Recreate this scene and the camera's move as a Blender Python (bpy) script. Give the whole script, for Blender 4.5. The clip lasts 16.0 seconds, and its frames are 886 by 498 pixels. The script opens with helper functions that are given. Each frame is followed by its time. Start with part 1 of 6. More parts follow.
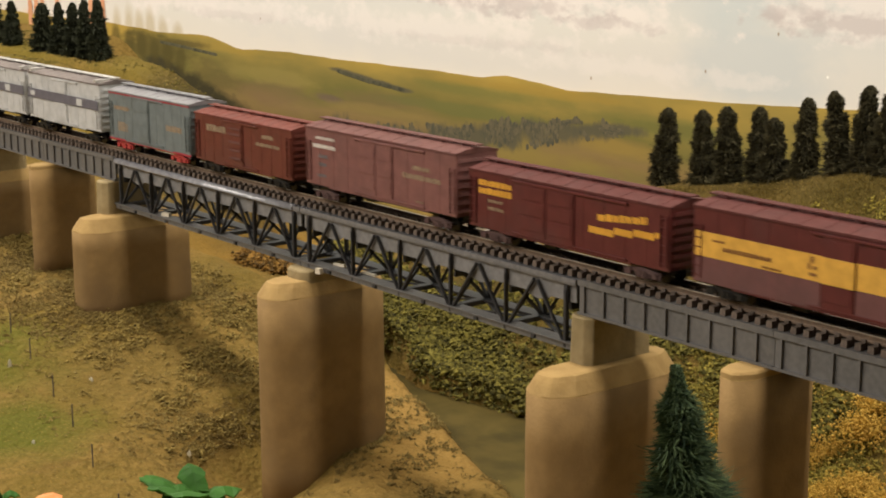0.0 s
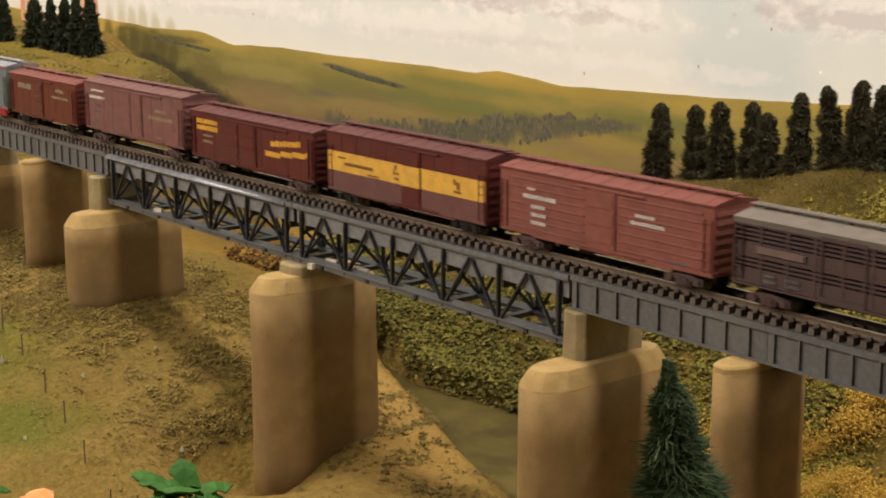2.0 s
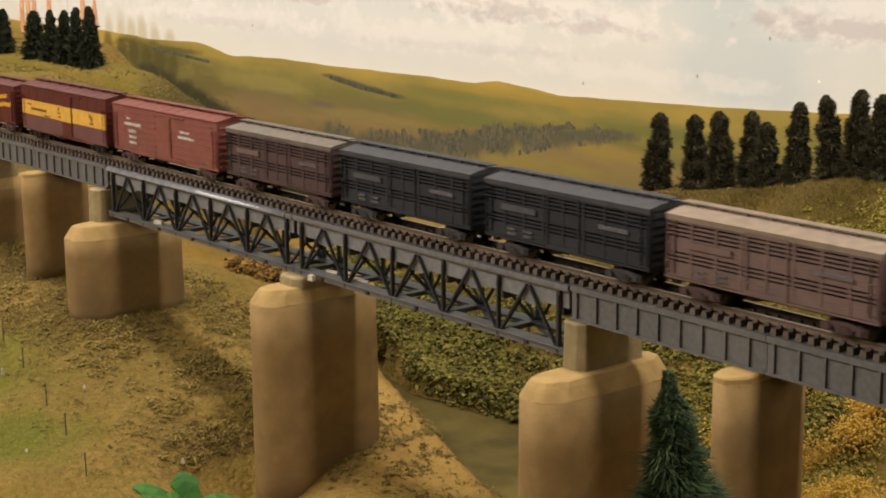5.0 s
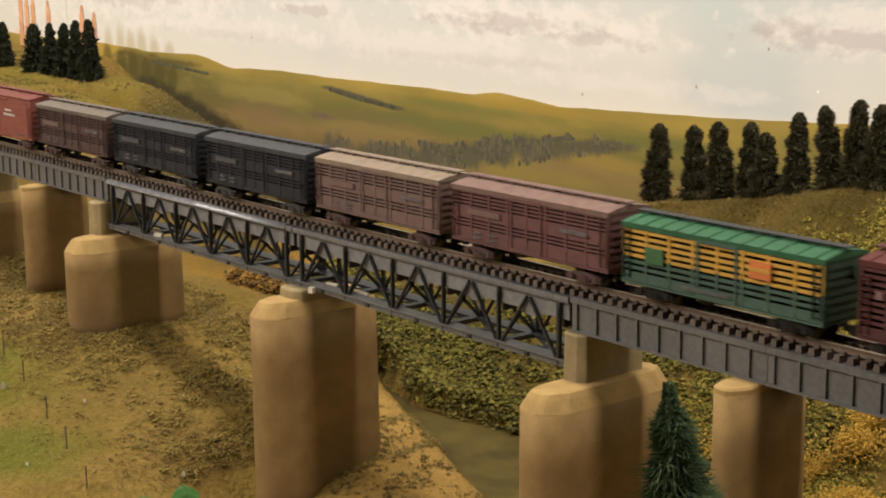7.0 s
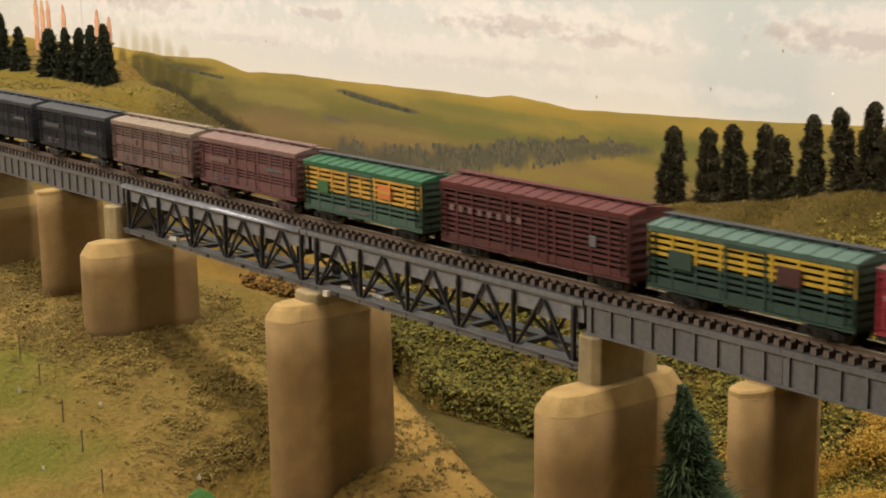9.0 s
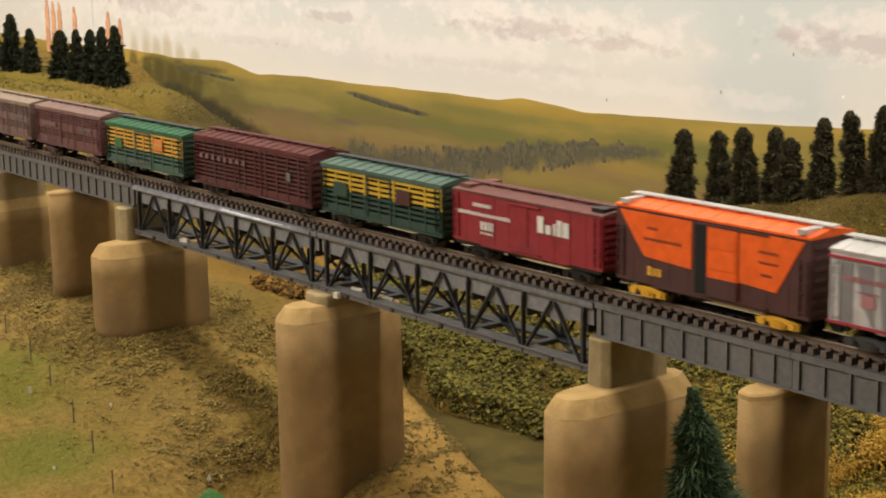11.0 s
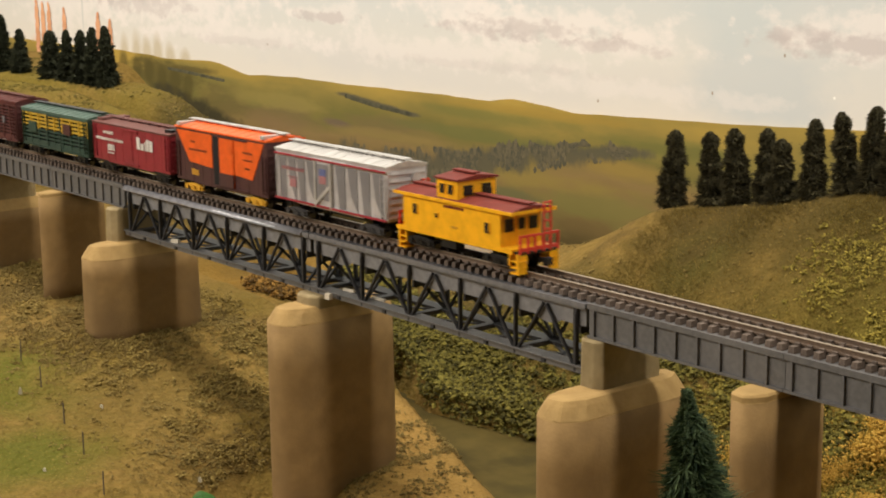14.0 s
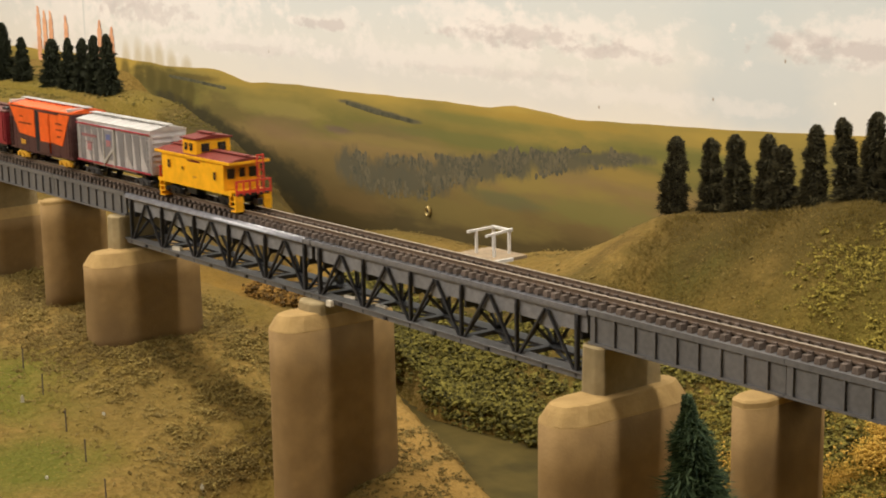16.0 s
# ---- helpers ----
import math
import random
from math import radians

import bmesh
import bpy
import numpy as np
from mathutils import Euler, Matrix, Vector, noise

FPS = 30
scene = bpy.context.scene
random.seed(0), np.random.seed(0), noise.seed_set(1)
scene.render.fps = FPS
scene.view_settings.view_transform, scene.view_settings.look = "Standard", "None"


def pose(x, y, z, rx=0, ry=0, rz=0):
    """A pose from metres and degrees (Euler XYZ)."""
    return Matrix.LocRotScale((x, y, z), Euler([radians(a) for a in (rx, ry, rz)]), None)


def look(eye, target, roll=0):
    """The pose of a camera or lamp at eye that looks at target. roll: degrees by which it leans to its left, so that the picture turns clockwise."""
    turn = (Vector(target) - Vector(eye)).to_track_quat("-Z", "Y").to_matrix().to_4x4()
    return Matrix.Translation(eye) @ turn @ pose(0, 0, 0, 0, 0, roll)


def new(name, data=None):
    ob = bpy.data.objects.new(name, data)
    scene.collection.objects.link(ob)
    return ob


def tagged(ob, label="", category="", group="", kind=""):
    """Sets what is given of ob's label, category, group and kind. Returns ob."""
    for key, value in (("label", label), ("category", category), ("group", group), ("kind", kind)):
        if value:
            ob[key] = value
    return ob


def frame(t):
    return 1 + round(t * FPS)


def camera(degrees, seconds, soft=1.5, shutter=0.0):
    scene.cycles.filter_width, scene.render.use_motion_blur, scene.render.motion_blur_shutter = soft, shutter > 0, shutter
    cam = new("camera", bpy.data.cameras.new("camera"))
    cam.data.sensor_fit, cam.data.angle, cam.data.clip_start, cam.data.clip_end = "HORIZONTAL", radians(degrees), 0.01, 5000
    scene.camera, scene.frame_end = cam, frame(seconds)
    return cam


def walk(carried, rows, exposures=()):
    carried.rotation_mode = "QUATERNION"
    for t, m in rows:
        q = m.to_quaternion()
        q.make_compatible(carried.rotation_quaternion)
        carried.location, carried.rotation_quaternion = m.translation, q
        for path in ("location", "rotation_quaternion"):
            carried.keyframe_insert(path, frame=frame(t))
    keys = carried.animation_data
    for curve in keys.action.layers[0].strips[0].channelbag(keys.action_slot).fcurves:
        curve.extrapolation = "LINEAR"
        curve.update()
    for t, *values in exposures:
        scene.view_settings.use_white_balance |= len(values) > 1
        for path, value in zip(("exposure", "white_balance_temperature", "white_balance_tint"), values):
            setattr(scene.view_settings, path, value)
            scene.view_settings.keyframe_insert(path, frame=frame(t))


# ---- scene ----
cam = camera(31.0, 16.0, soft=1.9, shutter=0.5)
# seconds, place, pitch, roll, yaw: held by hand, almost still
PATH = (
    (0.0, 0.5315, -0.3442, 0.1208, -12.305, 0.302, 51.847),
    (0.5, 0.5313, -0.3434, 0.1206, -12.381, 0.342, 51.811),
    (1.0, 0.5309, -0.3433, 0.1204, -12.393, 0.330, 51.635),
    (1.5, 0.5308, -0.3431, 0.1204, -12.390, 0.269, 51.507),
    (2.0, 0.5312, -0.3433, 0.1202, -12.441, 0.307, 51.622),
    (2.5, 0.5312, -0.3434, 0.1203, -12.593, 0.390, 51.780),
    (3.0, 0.5311, -0.3437, 0.1201, -12.555, 0.349, 51.735),
    (3.5, 0.5313, -0.3439, 0.1198, -12.481, 0.328, 51.660),
    (4.0, 0.5309, -0.3434, 0.1198, -12.418, 0.298, 51.447),
    (4.5, 0.5316, -0.3436, 0.1207, -12.275, 0.425, 51.504),
    (7.0, 0.5319, -0.3439, 0.1217, -11.739, 0.771, 51.518),
    (7.5, 0.5323, -0.3442, 0.1218, -11.771, 0.824, 51.721),
    (8.0, 0.5324, -0.3441, 0.1222, -11.832, 1.047, 51.970),
    (8.5, 0.5324, -0.3440, 0.1219, -11.690, 1.071, 51.954),
    (11.0, 0.5331, -0.3450, 0.1220, -11.531, 0.931, 52.372),
    (11.5, 0.5328, -0.3449, 0.1219, -11.504, 0.978, 52.377),
    (12.0, 0.5328, -0.3452, 0.1218, -11.364, 0.903, 52.264),
    (12.5, 0.5321, -0.3444, 0.1215, -11.267, 0.876, 52.060),
    (13.0, 0.5319, -0.3445, 0.1210, -11.357, 0.708, 51.941),
    (13.5, 0.5320, -0.3445, 0.1216, -11.517, 0.741, 52.019),
    (14.0, 0.5317, -0.3450, 0.1218, -11.501, 0.837, 52.017),
    (14.5, 0.5323, -0.3449, 0.1219, -11.415, 0.805, 51.998),
    (15.0, 0.5317, -0.3445, 0.1218, -11.333, 0.871, 51.944),
    (15.5, 0.5321, -0.3449, 0.1222, -11.296, 0.969, 51.909),
    (16.0, 0.5325, -0.3451, 0.1219, -11.260, 1.018, 52.062),
)
walk(cam, [(t, pose(x, y, z, 90 + pitch, roll, yaw)) for t, x, y, z, pitch, roll, yaw in PATH], exposures=[(0.0, 0.0), (16.0, 0.0)])

# ---- light: a lit hobby room with warm ceiling panels ----
world = bpy.data.worlds.new("room_air")
scene.world = world
world.use_nodes = True
world.node_tree.nodes["Background"].inputs[0].default_value = (1.0, 0.93, 0.82, 1)
world.node_tree.nodes["Background"].inputs[1].default_value = 0.03


def area_lamp(name, eye, target, sx, sy, power, colour):
    data = bpy.data.lights.new(name, "AREA")
    data.shape, data.size, data.size_y, data.energy, data.color = "RECTANGLE", sx, sy, power, colour
    ob = new(name, data)
    ob.matrix_world = look(eye, target)
    return ob


WARM = (1.0, 0.92, 0.82)
area_lamp("valance_strip_light", (-0.4, 0.022, 0.62), (-0.4, 0.022, 0), 3.2, 0.06, 16.8, WARM)
area_lamp("ceiling_panel_light", (-0.5, -1.0, 0.80), (-0.2, 0.2, 0), 1.6, 0.5, 24.0, WARM)

# ---- materials ----
def srgb(r, g, b):
    f = lambda c: (c / 255 / 12.92) if c / 255 <= 0.04045 else ((c / 255 + 0.055) / 1.055) ** 2.4
    return (f(r), f(g), f(b))


def mat(name, a, b=None, scale=300.0, rough=0.6, metal=0.0, bump=0.0, bump_scale=None, coarse=40.0, coarse_colour=None,
        coarse_amount=0.5, per_object=0.0, spec=0.4):
    """Two colours mixed by fine noise, a third laid over in large soft stains, and a fine relief."""
    m = bpy.data.materials.new(name)
    m.use_nodes = True
    nt = m.node_tree
    n, l = nt.nodes, nt.links
    bsdf = n["Principled BSDF"]
    bsdf.inputs["Roughness"].default_value, bsdf.inputs["Metallic"].default_value = rough, metal
    bsdf.inputs["Specular IOR Level"].default_value = spec
    co = n.new("ShaderNodeTexCoord")
    fine = n.new("ShaderNodeTexNoise")
    fine.inputs["Scale"].default_value, fine.inputs["Detail"].default_value = scale, 5
    l.new(co.outputs["Object"], fine.inputs["Vector"])
    ramp = n.new("ShaderNodeValToRGB")
    b = b or tuple(c * 0.72 for c in a)
    ramp.color_ramp.elements[0].position, ramp.color_ramp.elements[1].position = 0.36, 0.64
    ramp.color_ramp.elements[0].color, ramp.color_ramp.elements[1].color = (*b, 1), (*a, 1)
    l.new(fine.outputs["Fac"], ramp.inputs["Fac"])
    out = ramp.outputs["Color"]
    big = n.new("ShaderNodeTexNoise")
    big.inputs["Scale"].default_value, big.inputs["Detail"].default_value = coarse, 3
    l.new(co.outputs["Object"], big.inputs["Vector"])
    sel = n.new("ShaderNodeMapRange")
    sel.inputs["From Min"].default_value, sel.inputs["From Max"].default_value = 0.48, 0.68
    sel.inputs["To Max"].default_value = coarse_amount
    l.new(big.outputs["Fac"], sel.inputs["Value"])
    mix = n.new("ShaderNodeMix")
    mix.data_type = "RGBA"
    l.new(sel.outputs["Result"], mix.inputs["Factor"])
    l.new(out, mix.inputs["A"])
    mix.inputs["B"].default_value = (*(coarse_colour or tuple(c * 0.6 for c in a)), 1)
    out = mix.outputs["Result"]
    if per_object:
        info = n.new("ShaderNodeObjectInfo")
        hsv = n.new("ShaderNodeHueSaturation")
        rng = n.new("ShaderNodeMapRange")
        rng.inputs["To Min"].default_value, rng.inputs["To Max"].default_value = 1 - per_object, 1 + per_object
        l.new(info.outputs["Random"], rng.inputs["Value"])
        l.new(rng.outputs["Result"], hsv.inputs["Value"])
        l.new(out, hsv.inputs["Color"])
        out = hsv.outputs["Color"]
    l.new(out, bsdf.inputs["Base Color"])
    if bump:
        bn = n.new("ShaderNodeBump")
        bn.inputs["Strength"].default_value, bn.inputs["Distance"].default_value = bump, 0.001
        if bump_scale:
            rel = n.new("ShaderNodeTexNoise")
            rel.inputs["Scale"].default_value, rel.inputs["Detail"].default_value = bump_scale, 6
            l.new(co.outputs["Object"], rel.inputs["Vector"])
            l.new(rel.outputs["Fac"], bn.inputs["Height"])
        else:
            l.new(fine.outputs["Fac"], bn.inputs["Height"])
        l.new(bn.outputs["Normal"], bsdf.inputs["Normal"])
    return m


def leafy(name, dark, light, rough=0.8):
    """Foliage and foam: every clump takes its own shade between two colours."""
    m = bpy.data.materials.new(name)
    m.use_nodes = True
    n, l = m.node_tree.nodes, m.node_tree.links
    geo, ramp = n.new("ShaderNodeNewGeometry"), n.new("ShaderNodeValToRGB")
    ramp.color_ramp.elements[0].color, ramp.color_ramp.elements[1].color = (*dark, 1), (*light, 1)
    l.new(geo.outputs["Random Per Island"], ramp.inputs["Fac"])
    l.new(ramp.outputs["Color"], n["Principled BSDF"].inputs["Base Color"])
    n["Principled BSDF"].inputs["Roughness"].default_value = rough
    n["Principled BSDF"].inputs["Specular IOR Level"].default_value = 0.15
    return m


STEEL = mat("grey_bridge_plastic", (0.132, 0.127, 0.122), (0.102, 0.099, 0.096), 500, 0.45, bump=0.1, coarse=25, coarse_colour=(0.19, 0.18, 0.17), coarse_amount=0.4)
DECK_STEEL = mat("glossy_deck_plastic", (0.17, 0.17, 0.178), (0.13, 0.13, 0.138), 500, 0.2, coarse=25, coarse_colour=(0.2, 0.19, 0.18), coarse_amount=0.4, spec=0.5)
GLOSS_EDGE = mat("bare_glossy_plastic", (0.30, 0.30, 0.32), (0.22, 0.22, 0.24), 300, 0.2, coarse=120, spec=1.0, bump=0.15, bump_scale=400)
STEEL_DARK = mat("dark_and_shaded_truss_plastic", (0.04, 0.04, 0.043), (0.028, 0.028, 0.031), 500, 0.5, coarse=40)
STEEL_LIGHT = mat("grey_web_plastic", (0.205, 0.20, 0.20), (0.155, 0.152, 0.152), 400, 0.42, coarse=25)
TIE = mat("dusty_tie_plastic", (0.135, 0.100, 0.076), (0.085, 0.063, 0.048), 900, 0.8, bump=0.2, coarse=60, per_object=0.25)
RAIL_SIDE = mat("dirty_rail", (0.165, 0.112, 0.075), (0.115, 0.078, 0.052), 700, 0.6, 0.3)
RAIL_TOP = mat("worn_rail_head", (0.50, 0.41, 0.30), (0.38, 0.30, 0.21), 700, 0.35, 0.6)
CONCRETE = mat("tan_cast_plaster", (0.255, 0.160, 0.062), (0.21, 0.13, 0.05), 120, 0.85, bump=0.15, bump_scale=900, coarse=28, coarse_colour=(0.14, 0.088, 0.04), coarse_amount=0.7, spec=0.2)
CONCRETE_TOP = mat("tan_plaster_cap", (0.38, 0.25, 0.095), (0.31, 0.20, 0.075), 150, 0.85, bump=0.3, bump_scale=500, coarse=60, spec=0.2)
PLINTH = mat("grey_tan_plinth", (0.31, 0.24, 0.125), (0.25, 0.19, 0.095), 200, 0.85, bump=0.2, bump_scale=700, coarse=60, spec=0.2)
WATER = mat("murky_stream_resin", (0.098, 0.072, 0.020), (0.070, 0.052, 0.015), 60, 0.7, coarse=45, coarse_colour=(0.045, 0.036, 0.012), coarse_amount=0.7, spec=0.05, bump=0.05, bump_scale=200)
GLASS_DARK = mat("dark_glazing", (0.025, 0.02, 0.018), None, 200, 0.25)
BLACK = mat("black_plastic", (0.012, 0.012, 0.013), (0.008, 0.008, 0.008), 500, 0.45)
WHEEL = mat("blackened_wheel", (0.05, 0.045, 0.04), None, 400, 0.35, 0.7)
WHITE = mat("white_print", (0.72, 0.68, 0.62), (0.6, 0.57, 0.52), 700, 0.6)
YELLOW_PRINT = mat("yellow_print", (0.70, 0.36, 0.035), (0.6, 0.29, 0.03), 600, 0.6)


# ---- mesh tools ----
def box(bm, x0, x1, y0, y1, z0, z1, taper=0.0):
    v = [bm.verts.new(p) for p in ((x0, y0, z0), (x1, y0, z0), (x1, y1, z0), (x0, y1, z0),
         (x0 + taper, y0 + taper, z1), (x1 - taper, y0 + taper, z1), (x1 - taper, y1 - taper, z1), (x0 + taper, y1 - taper, z1))]
    for f in ((3, 2, 1, 0), (4, 5, 6, 7), (0, 1, 5, 4), (1, 2, 6, 5), (2, 3, 7, 6), (3, 0, 4, 7)):
        bm.faces.new([v[i] for i in f])


def beam(bm, a, b, w, d, up=(0, 1, 0)):
    """A square bar from a to b, w wide in the plane across up, d thick along up."""
    a, b, up = Vector(a), Vector(b), Vector(up)
    side = (b - a).cross(up).normalized() * (w / 2)
    deep = up.normalized() * (d / 2)
    v = [bm.verts.new(p + s * side + t * deep) for p in (a, b) for s, t in ((-1, -1), (1, -1), (1, 1), (-1, 1))]
    for f in ((0, 1, 2, 3), (7, 6, 5, 4), (0, 4, 5, 1), (1, 5, 6, 2), (2, 6, 7, 3), (3, 7, 4, 0)):
        bm.faces.new([v[i] for i in f])


def prism(bm, outline, lo, hi, axis="x"):
    """An outline of (a, b) pushed along an axis from lo to hi."""
    put = {"x": lambda a, b, c: (c, a, b), "y": lambda a, b, c: (a, c, b), "z": lambda a, b, c: (a, b, c)}[axis]
    p = [bm.verts.new(put(a, b, lo)) for a, b in outline]
    q = [bm.verts.new(put(a, b, hi)) for a, b in outline]
    bm.faces.new(p[::-1])
    bm.faces.new(q)
    for i in range(len(p)):
        j = (i + 1) % len(p)
        bm.faces.new((p[i], p[j], q[j], q[i]))


def disc(bm, c, r, y0, y1, n=14):
    prism(bm, [(c[0] + r * math.cos(2 * math.pi * k / n), c[1] + r * math.sin(2 * math.pi * k / n)) for k in range(n)], y0, y1, "y")


def finish(bm, name, material, bevel=0.0):
    if bevel:
        bmesh.ops.bevel(bm, geom=[e for e in bm.edges if e.is_manifold and e.calc_face_angle(0) > 0.5], offset=bevel, segments=2, affect="EDGES", clamp_overlap=True)
    bmesh.ops.recalc_face_normals(bm, faces=bm.faces[:])
    me = bpy.data.meshes.new(name)
    bm.to_mesh(me)
    bm.free()
    for m in (material if isinstance(material, (list, tuple)) else [material]):
        me.materials.append(m)
    return me


def part(name, bm, material, parent=None, label="", bevel=0.0):
    ob = new(name, finish(bm, name, material, bevel) if isinstance(bm, bmesh.types.BMesh) else bm)
    ob.parent = parent
    return tagged(ob, label)


def boxes(*bs, taper=0.0):
    bm = bmesh.new()
    for b in bs:
        box(bm, *b, taper=taper)
    return bm


def cloud_mesh(name, blobs, material, seed=1, squash=0.8, sub=5, grain=1.0, soft_lumps=False):
    """Many small ragged lumps (x, y, z, size) as one mesh: each an eight-sided lump of its own."""
    rng = np.random.default_rng(seed)
    base = np.array([(0, 0, 1), (1, 0, 0), (0, 1, 0), (-1, 0, 0), (0, -1, 0), (0, 0, -1)], float)
    tri = np.array([(0, 1, 2), (0, 2, 3), (0, 3, 4), (0, 4, 1), (5, 2, 1), (5, 3, 2), (5, 4, 3), (5, 1, 4)])
    blobs = np.repeat(np.asarray(blobs, float), sub, 0)
    k = len(blobs)
    if sub > 1:
        blobs[:, :3] += rng.normal(0, 1, (k, 3)) * blobs[:, 3:4] * np.array((0.55, 0.55, 0.35))
        blobs[:, 3] *= rng.uniform(0.3, 0.62, k) * grain
    ang = rng.uniform(0, 6.28, k)
    v = np.repeat(base[None], k, 0) * rng.uniform(0.55, 1.3, (k, 6, 1))
    v[:, :, 2] *= squash
    c, s = np.cos(ang)[:, None], np.sin(ang)[:, None]
    x, y = v[:, :, 0] * c - v[:, :, 1] * s, v[:, :, 0] * s + v[:, :, 1] * c
    tilt = rng.normal(0, 0.4, (k, 1))
    z = v[:, :, 2] + tilt * x
    v = np.stack([x, y, z], 2) * blobs[:, 3][:, None, None] + blobs[:, None, :3]
    f = (tri[None] + 6 * np.arange(k)[:, None, None]).reshape(-1, 3)
    me = bpy.data.meshes.new(name)
    me.from_pydata(v.reshape(-1, 3).tolist(), [], f.tolist())
    me.materials.append(material)
    if soft_lumps:
        me.polygons.foreach_set("use_smooth", [True] * len(me.polygons))
    return me


def needle_mesh(name, needles, material):
    """Thin three-sided bristles (base, tip, width) as one mesh."""
    v, f = [], []
    for b, t, w in needles:
        d = (t - b).normalized()
        s = d.cross(Vector((0, 0, 1)))
        s = s.normalized() if s.length > 1e-4 else Vector((1, 0, 0))
        u = s.cross(d)
        i = len(v)
        v += [tuple(b + s * w), tuple(b - s * w * 0.5 + u * w * 0.87), tuple(b - s * w * 0.5 - u * w * 0.87), tuple(t)]
        f += [(i, i + 1, i + 3), (i + 1, i + 2, i + 3), (i + 2, i, i + 3), (i, i + 2, i + 1)]
    me = bpy.data.meshes.new(name)
    me.from_pydata(v, [], f)
    me.materials.append(material)
    return me


# ---- the room that holds the layout ----
WALL_Y = 0.34
def wall(name, *b, material=None, label=""):
    ob = part(name, boxes(b), material or ROOM)
    return tagged(ob, label or "plain cream painted hobby room wall", "wall", kind="structure")


ROOM = mat("cream_room_paint", (0.36, 0.32, 0.26), (0.33, 0.29, 0.24), 20, 0.8, coarse=3)
FLOORM = mat("brown_carpet", (0.12, 0.09, 0.06), (0.08, 0.06, 0.04), 300, 0.95, coarse=4)
wall("wall_south", -2.6, 2.4, -2.3, -2.2, -1.0, 1.4)
wall("wall_west", -2.7, -2.6, -2.3, 0.46, -1.0, 1.4)
wall("wall_east", 2.4, 2.5, -2.3, 0.46, -1.0, 1.4)
tagged(part("floor", boxes((-2.7, 2.5, -2.3, 0.46, -1.1, -1.0)), FLOORM), "dark brown hobby room carpet floor", "floor", kind="structure")
tagged(part("ceiling", boxes((-2.7, 2.5, -2.3, 0.46, 1.4, 1.5)), ROOM), "plain cream hobby room ceiling", "ceiling", kind="structure")


def brush(n, l, co, last, pats, stroke=(16, 1, 60), detail=7, jitter=2.6):
    """Soft-edged painted patches over a colour: place on the wall, half size, colour, strength."""
    mp = n.new("ShaderNodeMapping")
    mp.inputs["Scale"].default_value = stroke
    l.new(co.outputs["Object"], mp.inputs[0])
    puff = n.new("ShaderNodeTexNoise")
    puff.inputs["Scale"].default_value, puff.inputs["Detail"].default_value, puff.inputs["Roughness"].default_value = 1.0, detail, 0.6
    l.new(mp.outputs[0], puff.inputs["Vector"])
    for x, z, rx, rz, colour, amount in pats:
        shape, dist, add, sel, mix = n.new("ShaderNodeMapping"), n.new("ShaderNodeVectorMath"), n.new("ShaderNodeMath"), n.new("ShaderNodeMapRange"), n.new("ShaderNodeMix")
        shape.inputs["Location"].default_value, shape.inputs["Scale"].default_value = (-x / rx, 0, -z / rz), (1 / rx, 0, 1 / rz)
        l.new(co.outputs["Object"], shape.inputs[0])
        dist.operation = "LENGTH"
        l.new(shape.outputs[0], dist.inputs[0])
        add.operation = "MULTIPLY_ADD"
        l.new(puff.outputs["Fac"], add.inputs[0])
        add.inputs[1].default_value = jitter
        l.new(dist.outputs["Value"], add.inputs[2])
        sel.inputs["From Min"].default_value, sel.inputs["From Max"].default_value, sel.inputs["To Max"].default_value = 1.05 + jitter / 2, 0.45 + jitter / 2, amount
        l.new(add.outputs[0], sel.inputs["Value"])
        mix.data_type = "RGBA"
        l.new(sel.outputs["Result"], mix.inputs["Factor"])
        l.new(last, mix.inputs["A"])
        mix.inputs["B"].default_value = (*colour[:3], 1)
        last = mix.outputs["Result"]
    return last


